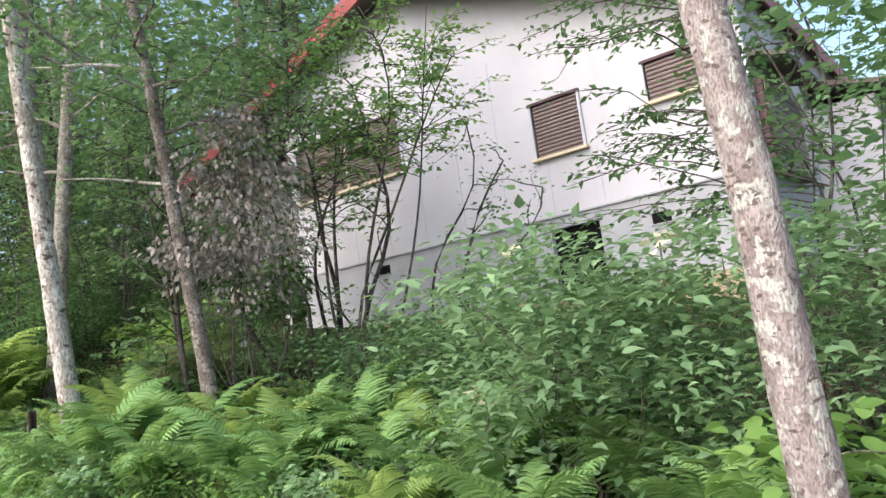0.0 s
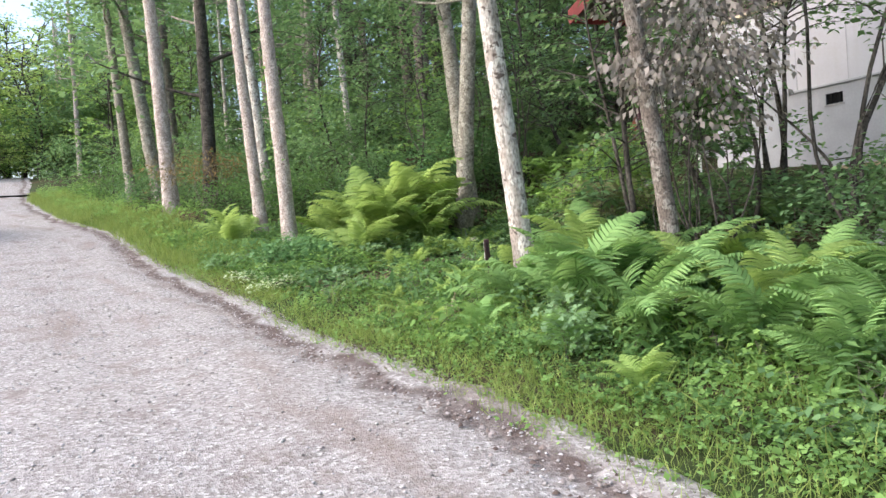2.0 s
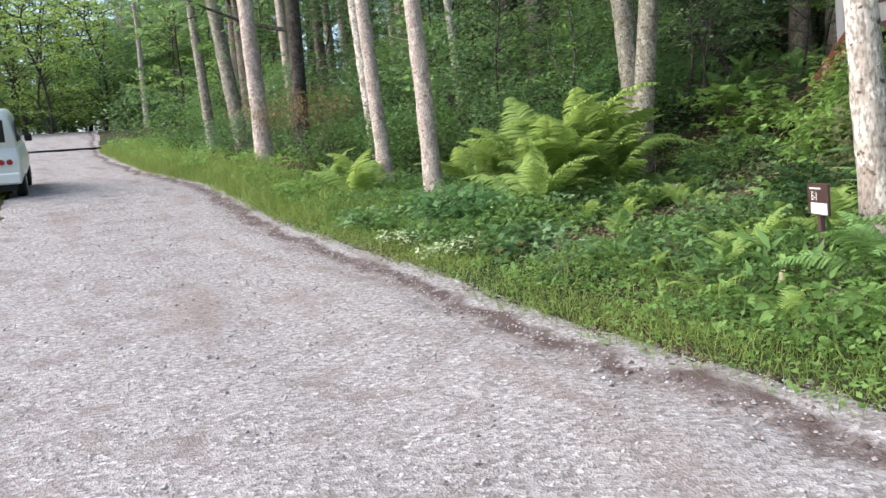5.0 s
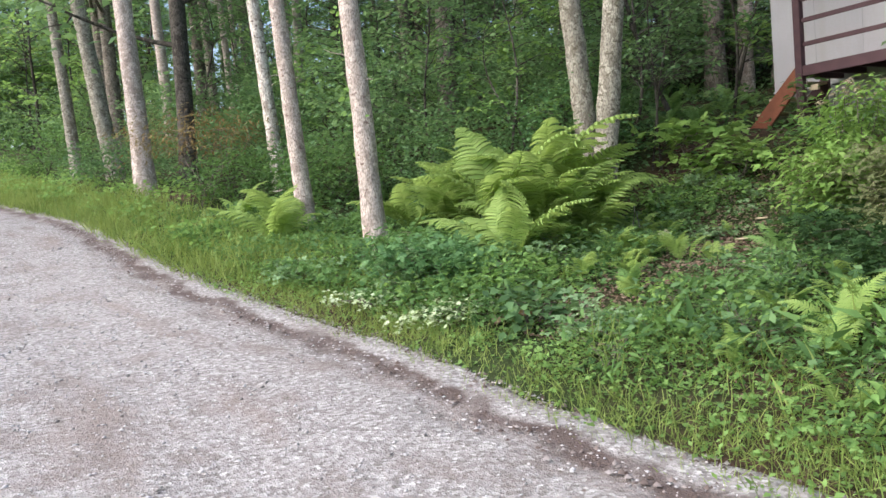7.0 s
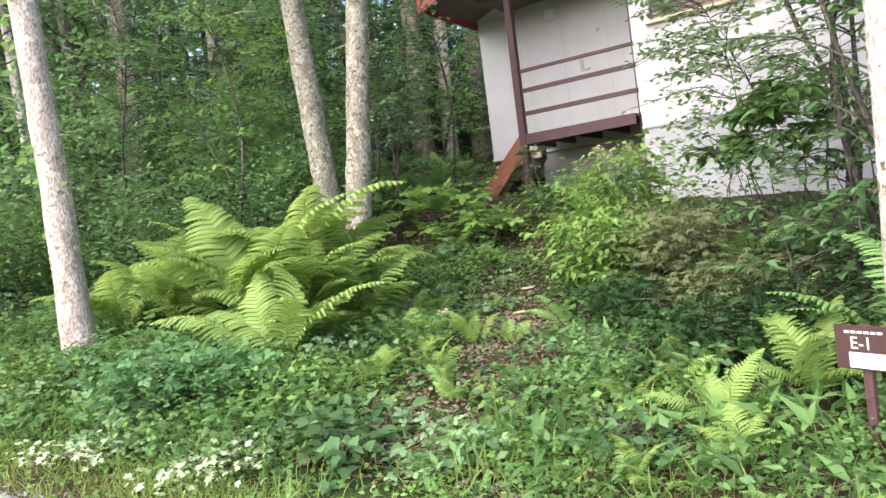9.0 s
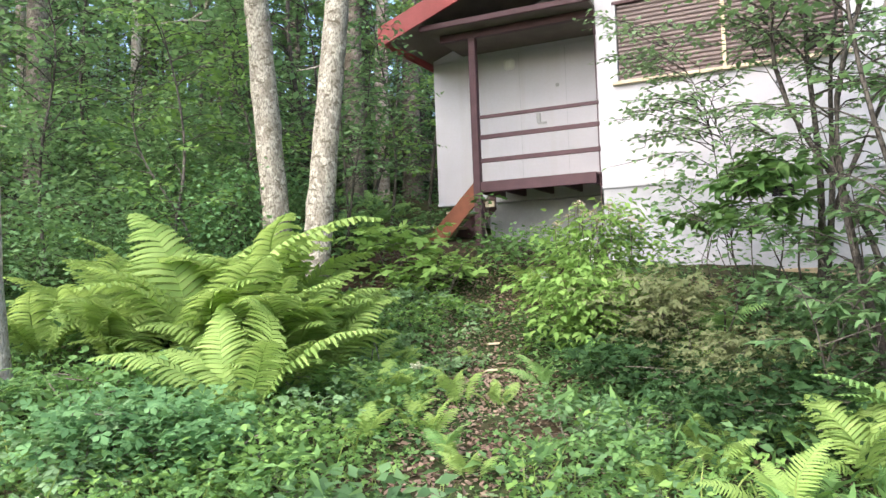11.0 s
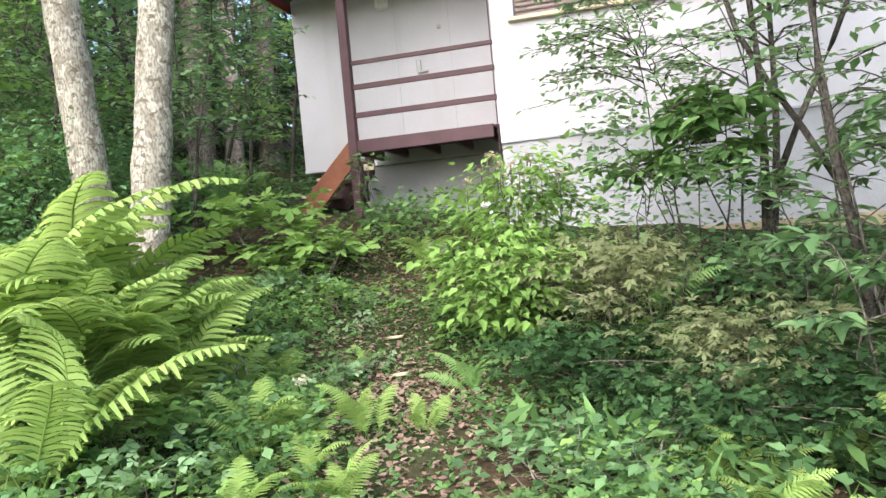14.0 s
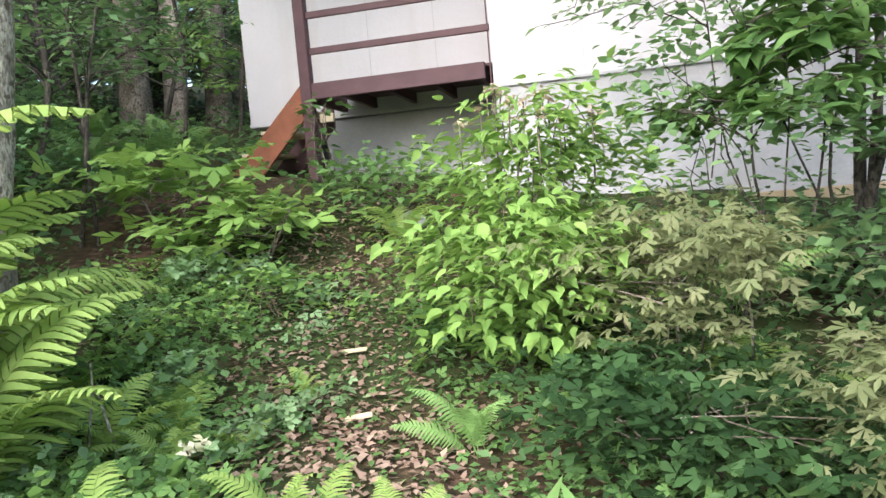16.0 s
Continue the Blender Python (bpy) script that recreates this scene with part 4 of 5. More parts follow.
for k in range(56):
    x, y = weed_rng.uniform(-14.9, -13.3), weed_rng.uniform(4.9, 8.4)
    label, tone, leaf, shape = WEEDS[(0, 2, 4)[k % 3]]
    shrub("weed", label, x, y, weed_rng.uniform(.12, .32), weed_rng.uniform(.12, .26), tone, leaf, int(weed_rng.integers(40, 110)), 4, shape, seed=700 + k, low=.1, group="weeds on the bank", category="weed", thick=.004)

# big-leaved flowering bush at the start, with cream flowers
shrub("shrub", "large light green bush with cream flowers", -2.75, 4.35, 1.9, .85, "mint", .09, 4200, 8, POINTED, seed=23, low=.15, spread=.35)
shrub("shrub", "light green leafy bush on the bank", -1.7, 4.6, 1.75, .75, "mint", .085, 3400, 7, POINTED, seed=24, low=.1, spread=.35)
shrub("shrub", "bright green leafy bush at the verge", -1.1, 3.5, .8, .5, "lime", .12, 420, 6, BROAD, seed=25, low=.1)
shrub("shrub", "dark green thicket below the house", -5.6, 6.6, 1.3, 1.3, "deep", .08, 2600, 9, OVAL, seed=26, low=.02)
shrub("shrub", "dark green thicket below the house", -7.0, 6.9, 1.3, 1.0, "deep", .08, 2200, 9, OVAL, seed=27, low=.02)
shrub("shrub", "dark green thicket below the house", -4.2, 7.0, 1.3, 1.2, "deep", .09, 2400, 9, OVAL, seed=28, low=.02)
for x, y, h, k in ((-6.3, 8.0, 1.35, 0), (-5.0, 8.1, 1.5, 1), (-3.7, 8.2, 1.4, 2), (-5.6, 7.2, 1.3, 3)):
    shrub("shrub", "dark leafy bush below the house wall", x, y, h, 1.0, ("deep", "tree")[k % 2], .09, 1800, 8, OVAL, "dark", 640 + k, .03)
shrub("shrub", "green thicket beyond the roadside trunk", -.4, 6.0, 2.2, 1.1, "tree", .11, 2200, 9, OVAL, seed=29, low=.1)
shrub("shrub", "green thicket beyond the roadside trunk", .9, 4.6, 2.6, 1.0, "deep", .12, 2200, 9, OVAL, seed=30, low=.1)
shrub("sapling", "leafy sapling beyond the roadside trunk", -.35, 4.6, 3.6, .75, "tree", .10, 2000, 7, OVAL, "dark", 57, .3, category="sapling")
shrub("shrub", "withered bush with grey brown hanging leaves", -8.3, 6.05, 4.3, .85, "dead", .09, 3600, 9, OVAL, "dark", 31, .32, lift=-.9, spread=.9)
shrub("shrub", "leafy bush beside the withered one", -10.9, 8.0, 2.2, .8, "tree", .09, 900, 3, OVAL, "dark", 34, .3)
shrub("shrub", "grey green dense bush behind the tall ferns", -16.9, 7.6, 1.9, 1.2, "blue", .08, 4200, 8, OVAL, "dark", 38, .02)
shrub("shrub", "dense green bush behind the tall ferns", -17.6, 5.9, 1.6, 1.0, "deep", .08, 3400, 8, OVAL, "dark", 39, .02)
shrub("shrub", "dense green bush among the trunks", -19.3, 4.6, 1.3, 1.1, "herb", .08, 3000, 8, OVAL, "dark", 40, .02)
shrub("shrub", "rusty brown dying bush among the trunks", -21.2, 2.75, 1.75, 1.2, "rust", .11, 1500, 8, LANCE, "grey", 41, .5, lift=-.1, spread=.3)
shrub("shrub", "green bush on the verge", -21.0, 3.4, 1.0, .9, "herb", .08, 2400, 8, OVAL, "dark", 42, .02)
shrub("shrub", "green bush on the verge", -26.5, 2.2, 1.2, 1.1, "deep", .10, 2000, 8, OVAL, "dark", 43, .02)
shrub("shrub", "green bush on the verge", -33.5, 1.2, 1.6, 1.4, "herb", .13, 2000, 8, CHIP, "dark", 44, .02)


def stem_bush(name, label, x, y, stems, tone, leaf, per, seed):
    """Dark bare stems fanning from one root, with leaves on their upper twigs. stems: end of each, and its thickness."""
    r = np.random.default_rng(seed)
    z0 = float(land(x, y))
    s = thing(name, label, "shrub", (x, y, z0 - .03))
    P = []
    for ex, ey, ez, th in stems:
        q = bent((r.normal(0, .06), r.normal(0, .06), 0), (ex, ey, ez), 10, .045, r)
        put("stem", mesh_of("stem", *tube(q, np.linspace(th, th * .3, 10), 7, .04, seed), smooth=True), BARK["dark"], s)
        tw = []
        for k in range(6):
            i = 4 + k % 6
            e = q[i] + r.normal(0, .45, 3) * np.array([1, .8, .6]) + np.array([0, 0, .15])
            b = bent(q[i], e, 5, .1, r)
            tw.append(tube(b, np.linspace(th * .28, .003, 5), 4))
            P.append(b[2:])
        tagged(put("twig", mesh_of("twig", *join(tw), smooth=True), BARK["dark"], s), kind="stuff")
    E = np.concatenate(P)
    Q = (E[:, None] + r.normal(0, .13, (len(E), per, 3)) * np.array([1, 1, .5])).reshape(-1, 3)
    put("foliage", mesh_of("foliage", *leaves(Q, leaf, OVAL, .0, .45, seed)), LEAF[tone], s)
    return s


stem_bush("shrub", "dark stemmed tall bush before the house wall", -7.35, 7.35, [(-.1, .3, 4.6, .045), (-1.6, .1, 2.3, .03), (1.7, .3, 4.4, .028)], "tree", .10, 14, 51)
stem_bush("shrub", "fan of dark stems before the house wall", -7.5, 8.6, [(1.6, .3, 2.9, .04), (2.1, .4, 2.4, .035), (1.2, .1, 3.5, .03)], "tree", .08, 8, 52)
shrub("sapling", "leafy sapling at the corner of the house", -1.6, 6.6, 5.2, .8, "tree", .09, 2400, 6, OVAL, "dark", 56, .3, category="sapling")


# tiered saplings before the house wall and beside the path
layered("sapling", "dark stemmed young tree spreading leafy tiers before the white wall", -9.8, 9.0, [(.1, .1, 4.6, .05), (.45, .2, 4.5, .045), (.8, .0, 4.2, .04), (-.75, -.3, 3.5, .014), (-1.5, -.1, 3.3, .010)], 84, 1.45, .55, "mint", .085, OVAL, 1)
layered("sapling", "leafy boughs reaching from a thin stem towards the porch", -10.05, 8.95, [(-1.5, -.1, 3.8, .009)], 36, 1.25, .5, "mint", .09, OVAL, 2, aim=(3.3, 1.2))
layered("sapling", "sapling with tiers of big broad leaves before the wall", -10.43, 8.66, [(-.3, -.5, 1.9, .014), (.2, -.3, 2.05, .014), (-.1, -.6, 1.7, .01)], 34, .8, .55, "herb", .18, POINTED, 3)
layered("sapling", "sapling with big broad leaves beside dark stems", -9.7, 7.9, [(.1, -.2, 1.9, .014), (-.2, .1, 1.5, .012)], 15, .75, .35, "tree", .14, POINTED, 4)
layered("sapling", "low sapling with broad leaves beside the path", -9.9, 5.7, [(-.2, -.1, 1.25, .012), (.3, .1, 1.4, .012)], 14, .75, .3, "deep", .13, POINTED, 5)
layered("sapling", "leafy sapling beside the birch trunks", -15.9, 8.6, [(.5, .2, 3.2, .022), (.2, .1, 3.5, .02)], 28, 1.5, .35, "tree", .10, OVAL, 6, aim=(-.4, 1.0))
layered("sapling", "leafy sapling behind the birch trunks", -16.6, 8.3, [(.2, .2, 4.6, .035), (-.8, .0, 4.0, .03)], 38, 1.6, .2, "tree", .11, OVAL, 7)
layered("sapling", "fresh green sapling with tiers of leaves in the wood", -17.3, 6.9, [(.1, -.2, 3.6, .03), (-.7, .1, 3.0, .025)], 30, 1.5, .3, "bright", .12, OVAL, 8)
layered("sapling", "leafy sapling among the trunks", -18.9, 6.2, [(.2, .0, 4.2, .03)], 30, 1.6, .2, "tree", .12, OVAL, 9)
layered("sapling", "leafy sapling between birch and withered bush", -8.85, 5.65, [(.1, .0, 5.2, .04), (-.8, .3, 4.6, .03)], 52, 1.5, .28, "tree", .10, OVAL, 10)
layered("sapling", "leafy sapling behind the withered bush", -9.35, 6.8, [(.0, .2, 3.0, .014), (-.5, .2, 2.6, .014)], 36, 1.0, .1, "deep", .10, OVAL, 11)
layered("sapling", "leafy young tree beside the corner of the roof", -9.3, 7.8, [(.3, .1, 6.4, .04), (-.7, .2, 6.0, .035)], 96, 1.6, .56, "tree", .10, OVAL, 15)
layered("sapling", "slim tree with sparse dark leaves before the house", -1.75, 5.9, [(-.3, .2, 4.6, .026), (.2, .3, 4.2, .022)], 34, 2.3, .38, "deep", .08, OVAL, 13, aim=(3.1, .5))
layered("sapling", "olive leaved crown of a thin stemmed tree before the house", -7.3, 7.4, [(.3, .1, 5.6, .03), (-1.0, .2, 5.6, .026), (1.4, .2, 5.2, .022)], 96, 1.6, .56, "bright", .095, OVAL, 14)


def flower(x, y, z, s=.09, tone="petal"):
    f = thing("flower_head", "cream white flower head on the bush" if tone == "petal" else "faded pinkish flower head on the bush", "flower", (x, y, z), "flower heads")
    P = rng.normal(0, s * .35, (14, 3))
    put("petals", mesh_of("petals", *leaves(P, s, OVAL, .2, .6, int(abs(x) * 1000))), LEAF[tone], f)
    put("stalk", mesh_of("stalk", *tube(bent((0, 0, -.3), (0, 0, 0), 4, .03), [.005] * 4, 4)), BARK["grey"], f)


for k in range(16):
    a, q = rng.uniform(0, 6.28), rng.uniform(.1, .6)
    fx, fy = -12.15 + q * math.cos(a), 7.95 + q * math.sin(a)
    flower(fx, fy, float(land(-12.2, 8.0)) + 1.58 - .55 * q + rng.normal(0, .05), .05, "faded")
for x, y in ((-13.35, 5.85), (-13.3, 5.9)):
    flower(x, y, float(land(x, y)) + .2, .045)
flower(-3.07, 3.79, 1.1)
flower(-3.2, 4.53, 2.0)
flower(-2.05, 4.3, 1.85, .1)


# ---- ground cover ----
def scatter(n, x0, x1, d0, d1, seed):
    r = np.random.default_rng(seed)
    x = r.uniform(x0, x1, n)
    y = road_right(x) + r.uniform(d0, d1, n)
    return x, y, r


def path_gap(x, y):
    """1 on the trodden path, 0 away from it."""
    c = np.interp(y, [1.5, 3, 4.5, 6, 7.5, 9], [-11.4, -11.9, -12.3, -12.75, -13.3, -13.8])
    w = np.interp(y, [1.5, 4, 6, 9], [.3, .4, .72, .55])
    return np.clip(1.3 - np.abs(x - c) / w, 0, 1)


def cover(name, label, n, x0, x1, d0, d1, tone, size, shape, seed, zmax, keep=.0, lift=.25, spread=.45, clumpy=1.0, y_max=10.6, trodden=0.0):
    x, y, r = scatter(n, x0, x1, d0, d1, seed)
    f = .5 + .5 * np.sin(2.1 * x + 1.3 * np.sin(1.9 * y + seed)) * np.sin(2.4 * y + seed + np.sin(1.4 * x))
    ok = (r.random(n) < 1 - clumpy + clumpy * f) & (r.random(n) > path_gap(x, y) * (1 - keep)) & ((y < y_max) | (x < -16.6) | (x > -2))
    ok &= r.random(n) < 1 - trodden + path_gap(x, y)
    x, y, f = x[ok], y[ok], f[ok]
    z = land(x, y) + zmax * f * r.random(len(x)) ** .7 + .01
    V, F = leaves(np.stack([x, y, z], 1), size, shape, lift, spread, seed)
    ob = put(name, mesh_of(name, V, F), LEAF[tone])
    tagged(ob, label, "plants", kind="stuff")


cover("undergrowth", "low green broad-leaved weeds covering the bank", 42000, -20, -10.9, .4, 6.5, "herb", .055, TREFOIL, 61, .32, .08)
cover("undergrowth", "low green broad-leaved weeds near the road", 26000, -10.9, 6, .4, 2.0, "herb", .05, OVAL, 72, .24, .08)
cover("undergrowth", "darker green weeds below the ferns", 32000, -20, 8, 1.0, 9.2, "deep", .08, OVAL, 62, .42, .12)
# tree shade over the bank is painted into these leaves
cover("undergrowth", "creeping weeds on the bank, shade put into their dark leaf colour", 20000, -11.6, 8, 1.4, 9.2, "ivy", .065, OVAL, 73, .3, .05, clumpy=.7)
cover("undergrowth", "lobed bright green weeds on the bank", 22000, -20, -3, .3, 2.6, "bright", .05, TREFOIL, 63, .2, .06)
cover("undergrowth", "small leaved creeping plants along the verge", 30000, -24, 6, -.16, 1.5, "bright", .045, OVAL, 64, .10, .3, clumpy=.6)
cover("undergrowth", "narrow bamboo grass leaves near the path", 5200, -12, -1, 1.2, 4.5, "herb", .2, LANCE, 65, .3, .0, .7)
cover("undergrowth", "dark undergrowth in the shade of the wood", 34000, -46, -15.5, 3.0, 17, "deep", .13, OVAL, 66, .6, 1, y_max=60)
cover("undergrowth", "green weeds on the verge of the rising road", 12000, -46, -17, .3, 2.8, "bright", .11, OVAL, 67, .4, 1)
cover("grass", "yellow-green grass along the road edge", 34000, -46, 3, -.16, .5, "grass", .13, BLADE, 68, .0, .4, 1.0, .8, .45)
cover("grass", "tall yellow-green grass on the verge of the rising road", 12000, -40, -15.5, -.1, 1.5, "grass", .3, BLADE, 74, .0, 1, 1.1, .8, .4)
cover("grass", "taller grass on the bank", 3500, -30, 2, .5, 2.2, "grass", .28, BLADE, 69, .0, .1, 1.1, .8, .9)
cover("grass", "fine fresh green grass among the weeds of the verge", 15000, -16, 2, .15, 1.7, "grass", .15, BLADE, 75, .0, .2, .9, .7, .8)
cover("leaf_litter", "brown fallen leaves and chips on the trodden path", 40000, -15.5, -9.5, .8, 8.5, "litter", .052, OVAL, 70, .02, 1, .05, .25, .2, trodden=.85)
cover("leaf_litter", "small green leaves sprouting through the path", 10000, -15.5, -10.5, .3, 8.0, "herb", .05, OVAL, 71, .05, 1, .15, .3, .3)


def left_verge():
    r = np.random.default_rng(77)
    x = r.uniform(-46, 8, 24000)
    y = road_left(x) - r.uniform(0, 4, 24000)
    ob = put("grass", mesh_of("grass", *leaves(np.stack([x, y, land(x, y)], 1), .16, BLADE, 1.0, .8, 78)), LEAF["grass"])
    tagged(ob, "short grass on the far side of the road", "plants", kind="stuff")
    x = np.where(r.random(30000) < .7, r.uniform(-22, 8, 30000), r.uniform(-46, -20, 30000))
    y = road_left(x) - .6 - r.uniform(0, 8, 30000)
    ob = put("undergrowth", mesh_of("undergrowth", *leaves(np.stack([x, y, land(x, y) + r.random(30000) * .35], 1), .13, OVAL, .3, .5, 79)), LEAF["herb"])
    tagged(ob, "weeds beyond the far side of the road", "plants", kind="stuff")


left_verge()


def pebbles():
    r = np.random.default_rng(5)
    n = 17000
    x = -r.uniform(-1, 21, n)
    u = r.random(n)
    y = road_right(x) + .1 - u * (road_right(x) - road_left(x))
    edge = r.random(n) < .25
    y = np.where(edge, road_right(x) + .1 - np.abs(r.normal(0, .2, n)), y)
    s = np.where(edge, .8, 1) * np.minimum(r.gamma(2.0, .0033, n) + .004, .02)
    z = road_z(x) + .012
    tv = np.array([(1, 0, 0), (-.9, .2, 0), (.1, .9, 0), (0, -1, .1), (0, .1, .75), (.1, 0, -.5)])
    tf = np.array([(0, 2, 4), (2, 1, 4), (1, 3, 4), (3, 0, 4), (2, 0, 5), (1, 2, 5), (3, 1, 5), (0, 3, 5)])
    a = r.uniform(0, 6.28, n)
    ca, sa = np.cos(a)[:, None], np.sin(a)[:, None]
    sx, sy, sz = (s * r.uniform(.7, 1.3, n))[:, None], (s * r.uniform(.6, 1.1, n))[:, None], (s * r.uniform(.4, .9, n))[:, None]
    vx, vy = tv[None, :, 0] * sx, tv[None, :, 1] * sy
    V = np.stack([x[:, None] + vx * ca - vy * sa, y[:, None] + vx * sa + vy * ca, z[:, None] + tv[None, :, 2] * sz], -1)
    F = (np.arange(n) * 6)[:, None, None] + tf[None]
    ob = put("gravel", mesh_of("gravel", V.reshape(-1, 3), F.reshape(-1, 3)), M_STONES)
    tagged(ob, "loose grey and white gravel stones on the track", "gravel", kind="stuff")


def stones_mat():
    m, t, b = mat("gravel_stone", .9, .2)
    g = t.nodes.new("ShaderNodeNewGeometry")
    t.links.new(ramp(t, g.outputs["Random Per Island"], (0, (.16, .145, .145)), (.35, (.38, .36, .37)), (.75, (.46, .44, .46)), (1, (.52, .51, .53))), b.inputs["Base Color"])
    return m


M_STONES = stones_mat()
pebbles()


def clods():
    """Crumbled earth and grit along the edge of the verge."""
    r = np.random.default_rng(15)
    n = 7000
    x = -r.uniform(-2, 22, n)
    d = np.where(r.random(n) < .6, r.normal(.02, .08, n), r.normal(.34, .12, n))
    y = road_right(x) + .05 - d
    tv = np.array([(1, 0, 0), (-.9, .2, 0), (.1, .9, 0), (0, -1, .1), (0, .1, .8), (.1, 0, -.5)])
    tf = np.array([(0, 2, 4), (2, 1, 4), (1, 3, 4), (3, 0, 4)])
    s = (np.minimum(r.gamma(2.0, .005, n) + .003, .024))[:, None, None] * r.uniform(.6, 1.3, (n, 1, 3))
    a = r.uniform(0, 6.28, n)[:, None]
    q = tv[None] * s
    V = np.stack([x[:, None] + q[..., 0] * np.cos(a) - q[..., 1] * np.sin(a), y[:, None] + q[..., 0] * np.sin(a) + q[..., 1] * np.cos(a), (road_z(x) + .008)[:, None] + q[..., 2]], -1)
    m, t, b = mat("crumbled_earth", .95, .1)
    g = t.nodes.new("ShaderNodeNewGeometry")
    t.links.new(ramp(t, g.outputs["Random Per Island"], (0, (.07, .05, .045)), (.55, (.17, .135, .125)), (1, (.34, .31, .31))), b.inputs["Base Color"])
    ob = put("earth_clods", mesh_of("earth_clods", V.reshape(-1, 3), ((np.arange(n) * 6)[:, None, None] + tf[None]).reshape(-1, 3)), m)
    tagged(ob, "crumbled brown earth and grit along the road edge", "earth", kind="stuff")


clods()


# ---- the wood all round ----
def wood():
    """Tall trees, young leafy trees and bushes all round, each kind built a few times and copied."""
    kinds, young, bushes = [], [], []
    specs = [("larch", .17, ("tree", .28, 1100, 2.4, CHIP), .35), ("mossy", .2, ("tree", .28, 1200, 2.8, CHIP), .28), ("grey", .24, ("tree", .30, 1200, 2.8, CHIP), .28), ("dark", .2, ("tree", .28, 1100, 2.8, CHIP), .2), ("birch", .12, ("tree", .24, 1000, 2.4, CHIP), .3)]
    for k, (b, rad, cr, first) in enumerate(specs):
        kinds.append(tree("forest_tree", "tall slender tree in the surrounding wood", -30 - 4 * k, 14 + 2 * k, 14, rad, (rng.normal(0, .02), rng.normal(0, .02)), b, cr, 10, first, 200 + k, dead=5, group="trees of the wood", split=False))
    for k, (tone, hh, rr) in enumerate([("tree", 5.5, 1.5), ("deep", 4.5, 1.6), ("blue", 7.0, 1.7), ("bright", 5.0, 1.5)]):
        young.append(layered("young_tree", "young leafy tree filling the wood", -21.5 - 3 * k, 11 + k, [(.2, .1, hh, .045)], 40, rr * 1.1, .1, tone, .15, CHIP, 90 + k, group="young trees of the wood", category="tree", gap=.6))
    for k, (tone, hh, rr) in enumerate([("tree", 2.6, 1.2), ("deep", 2.0, 1.3), ("tree", 3.2, 1.3), ("herb", 1.6, 1.1), ("bright", 2.4, 1.2)]):
        bushes.append(shrub("forest_shrub", "leafy green understorey bush in the wood", -19 - 2.5 * k, 9 + k, hh, rr, tone, .13, 1500, 7, CHIP, "dark", 70 + k, .04, group="understorey bushes"))

    def free(x, y, gap, taken):
        if x > -60 and road_left(x) - (7 if x < -26 else 14) < y < road_right(x) + (2.5 if x > -40 else 1.5):
            return False
        if gap == 1.9 and -24 < x < -16 and y < 14:
            return False
        if -80 < x < -45 and y < -2:
            return False
        if -16.9 < x < .3 and -8 < y < 20.5 or -18.2 < x < .3 and -8 < y < 5.6:
            return False
        if any((x - a) ** 2 + (y - b) ** 2 < gap * gap for a, b in taken):
            return False
        taken.append((x, y))
        return True

    def spread(kinds, count, gap, zones, chance, low, high):
        taken, made, tries = [], 0, 0
        while made < count and tries < 20000:
            tries += 1
            xa, xb, ya, yb = zones[int(rng.integers(len(zones)))]
            x, y = rng.uniform(xa, xb), rng.uniform(ya, yb)
            if not free(x, y, gap, taken):
                continue
            s = rng.uniform(low, high)
            m = Matrix.Translation((x, y, float(land(x, y)) - .08)) @ Matrix.Rotation(rng.uniform(0, 6.28), 4, 'Z') @ Matrix.Diagonal((s, s, s, 1))
            copy_thing(kinds[int(rng.choice(len(kinds), p=chance))], m)
            made += 1
    spread(kinds, 108, 1.9, [(-75, 20, -32, 46), (-45, -17, 4, 30), (-85, -55, -25, 25)], [.24, .24, .2, .22, .1], .8, 1.25)
    spread(young, 108, 1.6, [(-40, -16.9, 6.5, 26), (-40, -17, 7, 18), (-82, -45, -22, 22), (.3, 16, 3, 26), (-28, 6, 21, 34)], [.36, .3, .24, .1], .7, 1.25)
    spread(bushes, 14, 1.6, [(-70, -62.5, -10, 6)], [.2, .1, .2, .1, .4], 1.8, 3.0)
    spread(young, 40, 1.8, [(-78, -42, 2, 24)], [.34, .26, .2, .2], 1.3, 2.0)
    spread(young, 60, 1.5, [(-50, -17, 18, 40), (-24, -16.9, 14, 34)], [.34, .3, .2, .16], 1.0, 1.6)
    spread(young, 9, 1.6, [(-24, -16.9, 13, 28)], [.3, .3, .2, .2], .9, 1.3)
    spread(young, 26, 1.8, [(-92, -80.5, -22, 10)], [.3, .15, .05, .5], 1.8, 2.6)
    spread(kinds, 14, 2.2, [(-96, -81, -24, 12)], [.3, .3, .2, .1, .1], 1.1, 1.5)
    for k in range(30):
        x, y, g = -64 - (k * 7.3) % 22, -19 + k * .9, 1.6 + (k * .37) % 1.2
        copy_thing(bushes[(0, 4, 2)[k % 3]], Matrix.Translation((x, y, float(land(x, y)) - .08)) @ Matrix.Rotation(k * 1.3, 4, 'Z') @ Matrix.Diagonal((g, g, g, 1)))
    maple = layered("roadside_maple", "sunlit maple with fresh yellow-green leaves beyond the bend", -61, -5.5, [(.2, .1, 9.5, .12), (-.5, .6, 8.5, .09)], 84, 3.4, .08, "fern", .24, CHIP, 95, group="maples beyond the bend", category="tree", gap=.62)
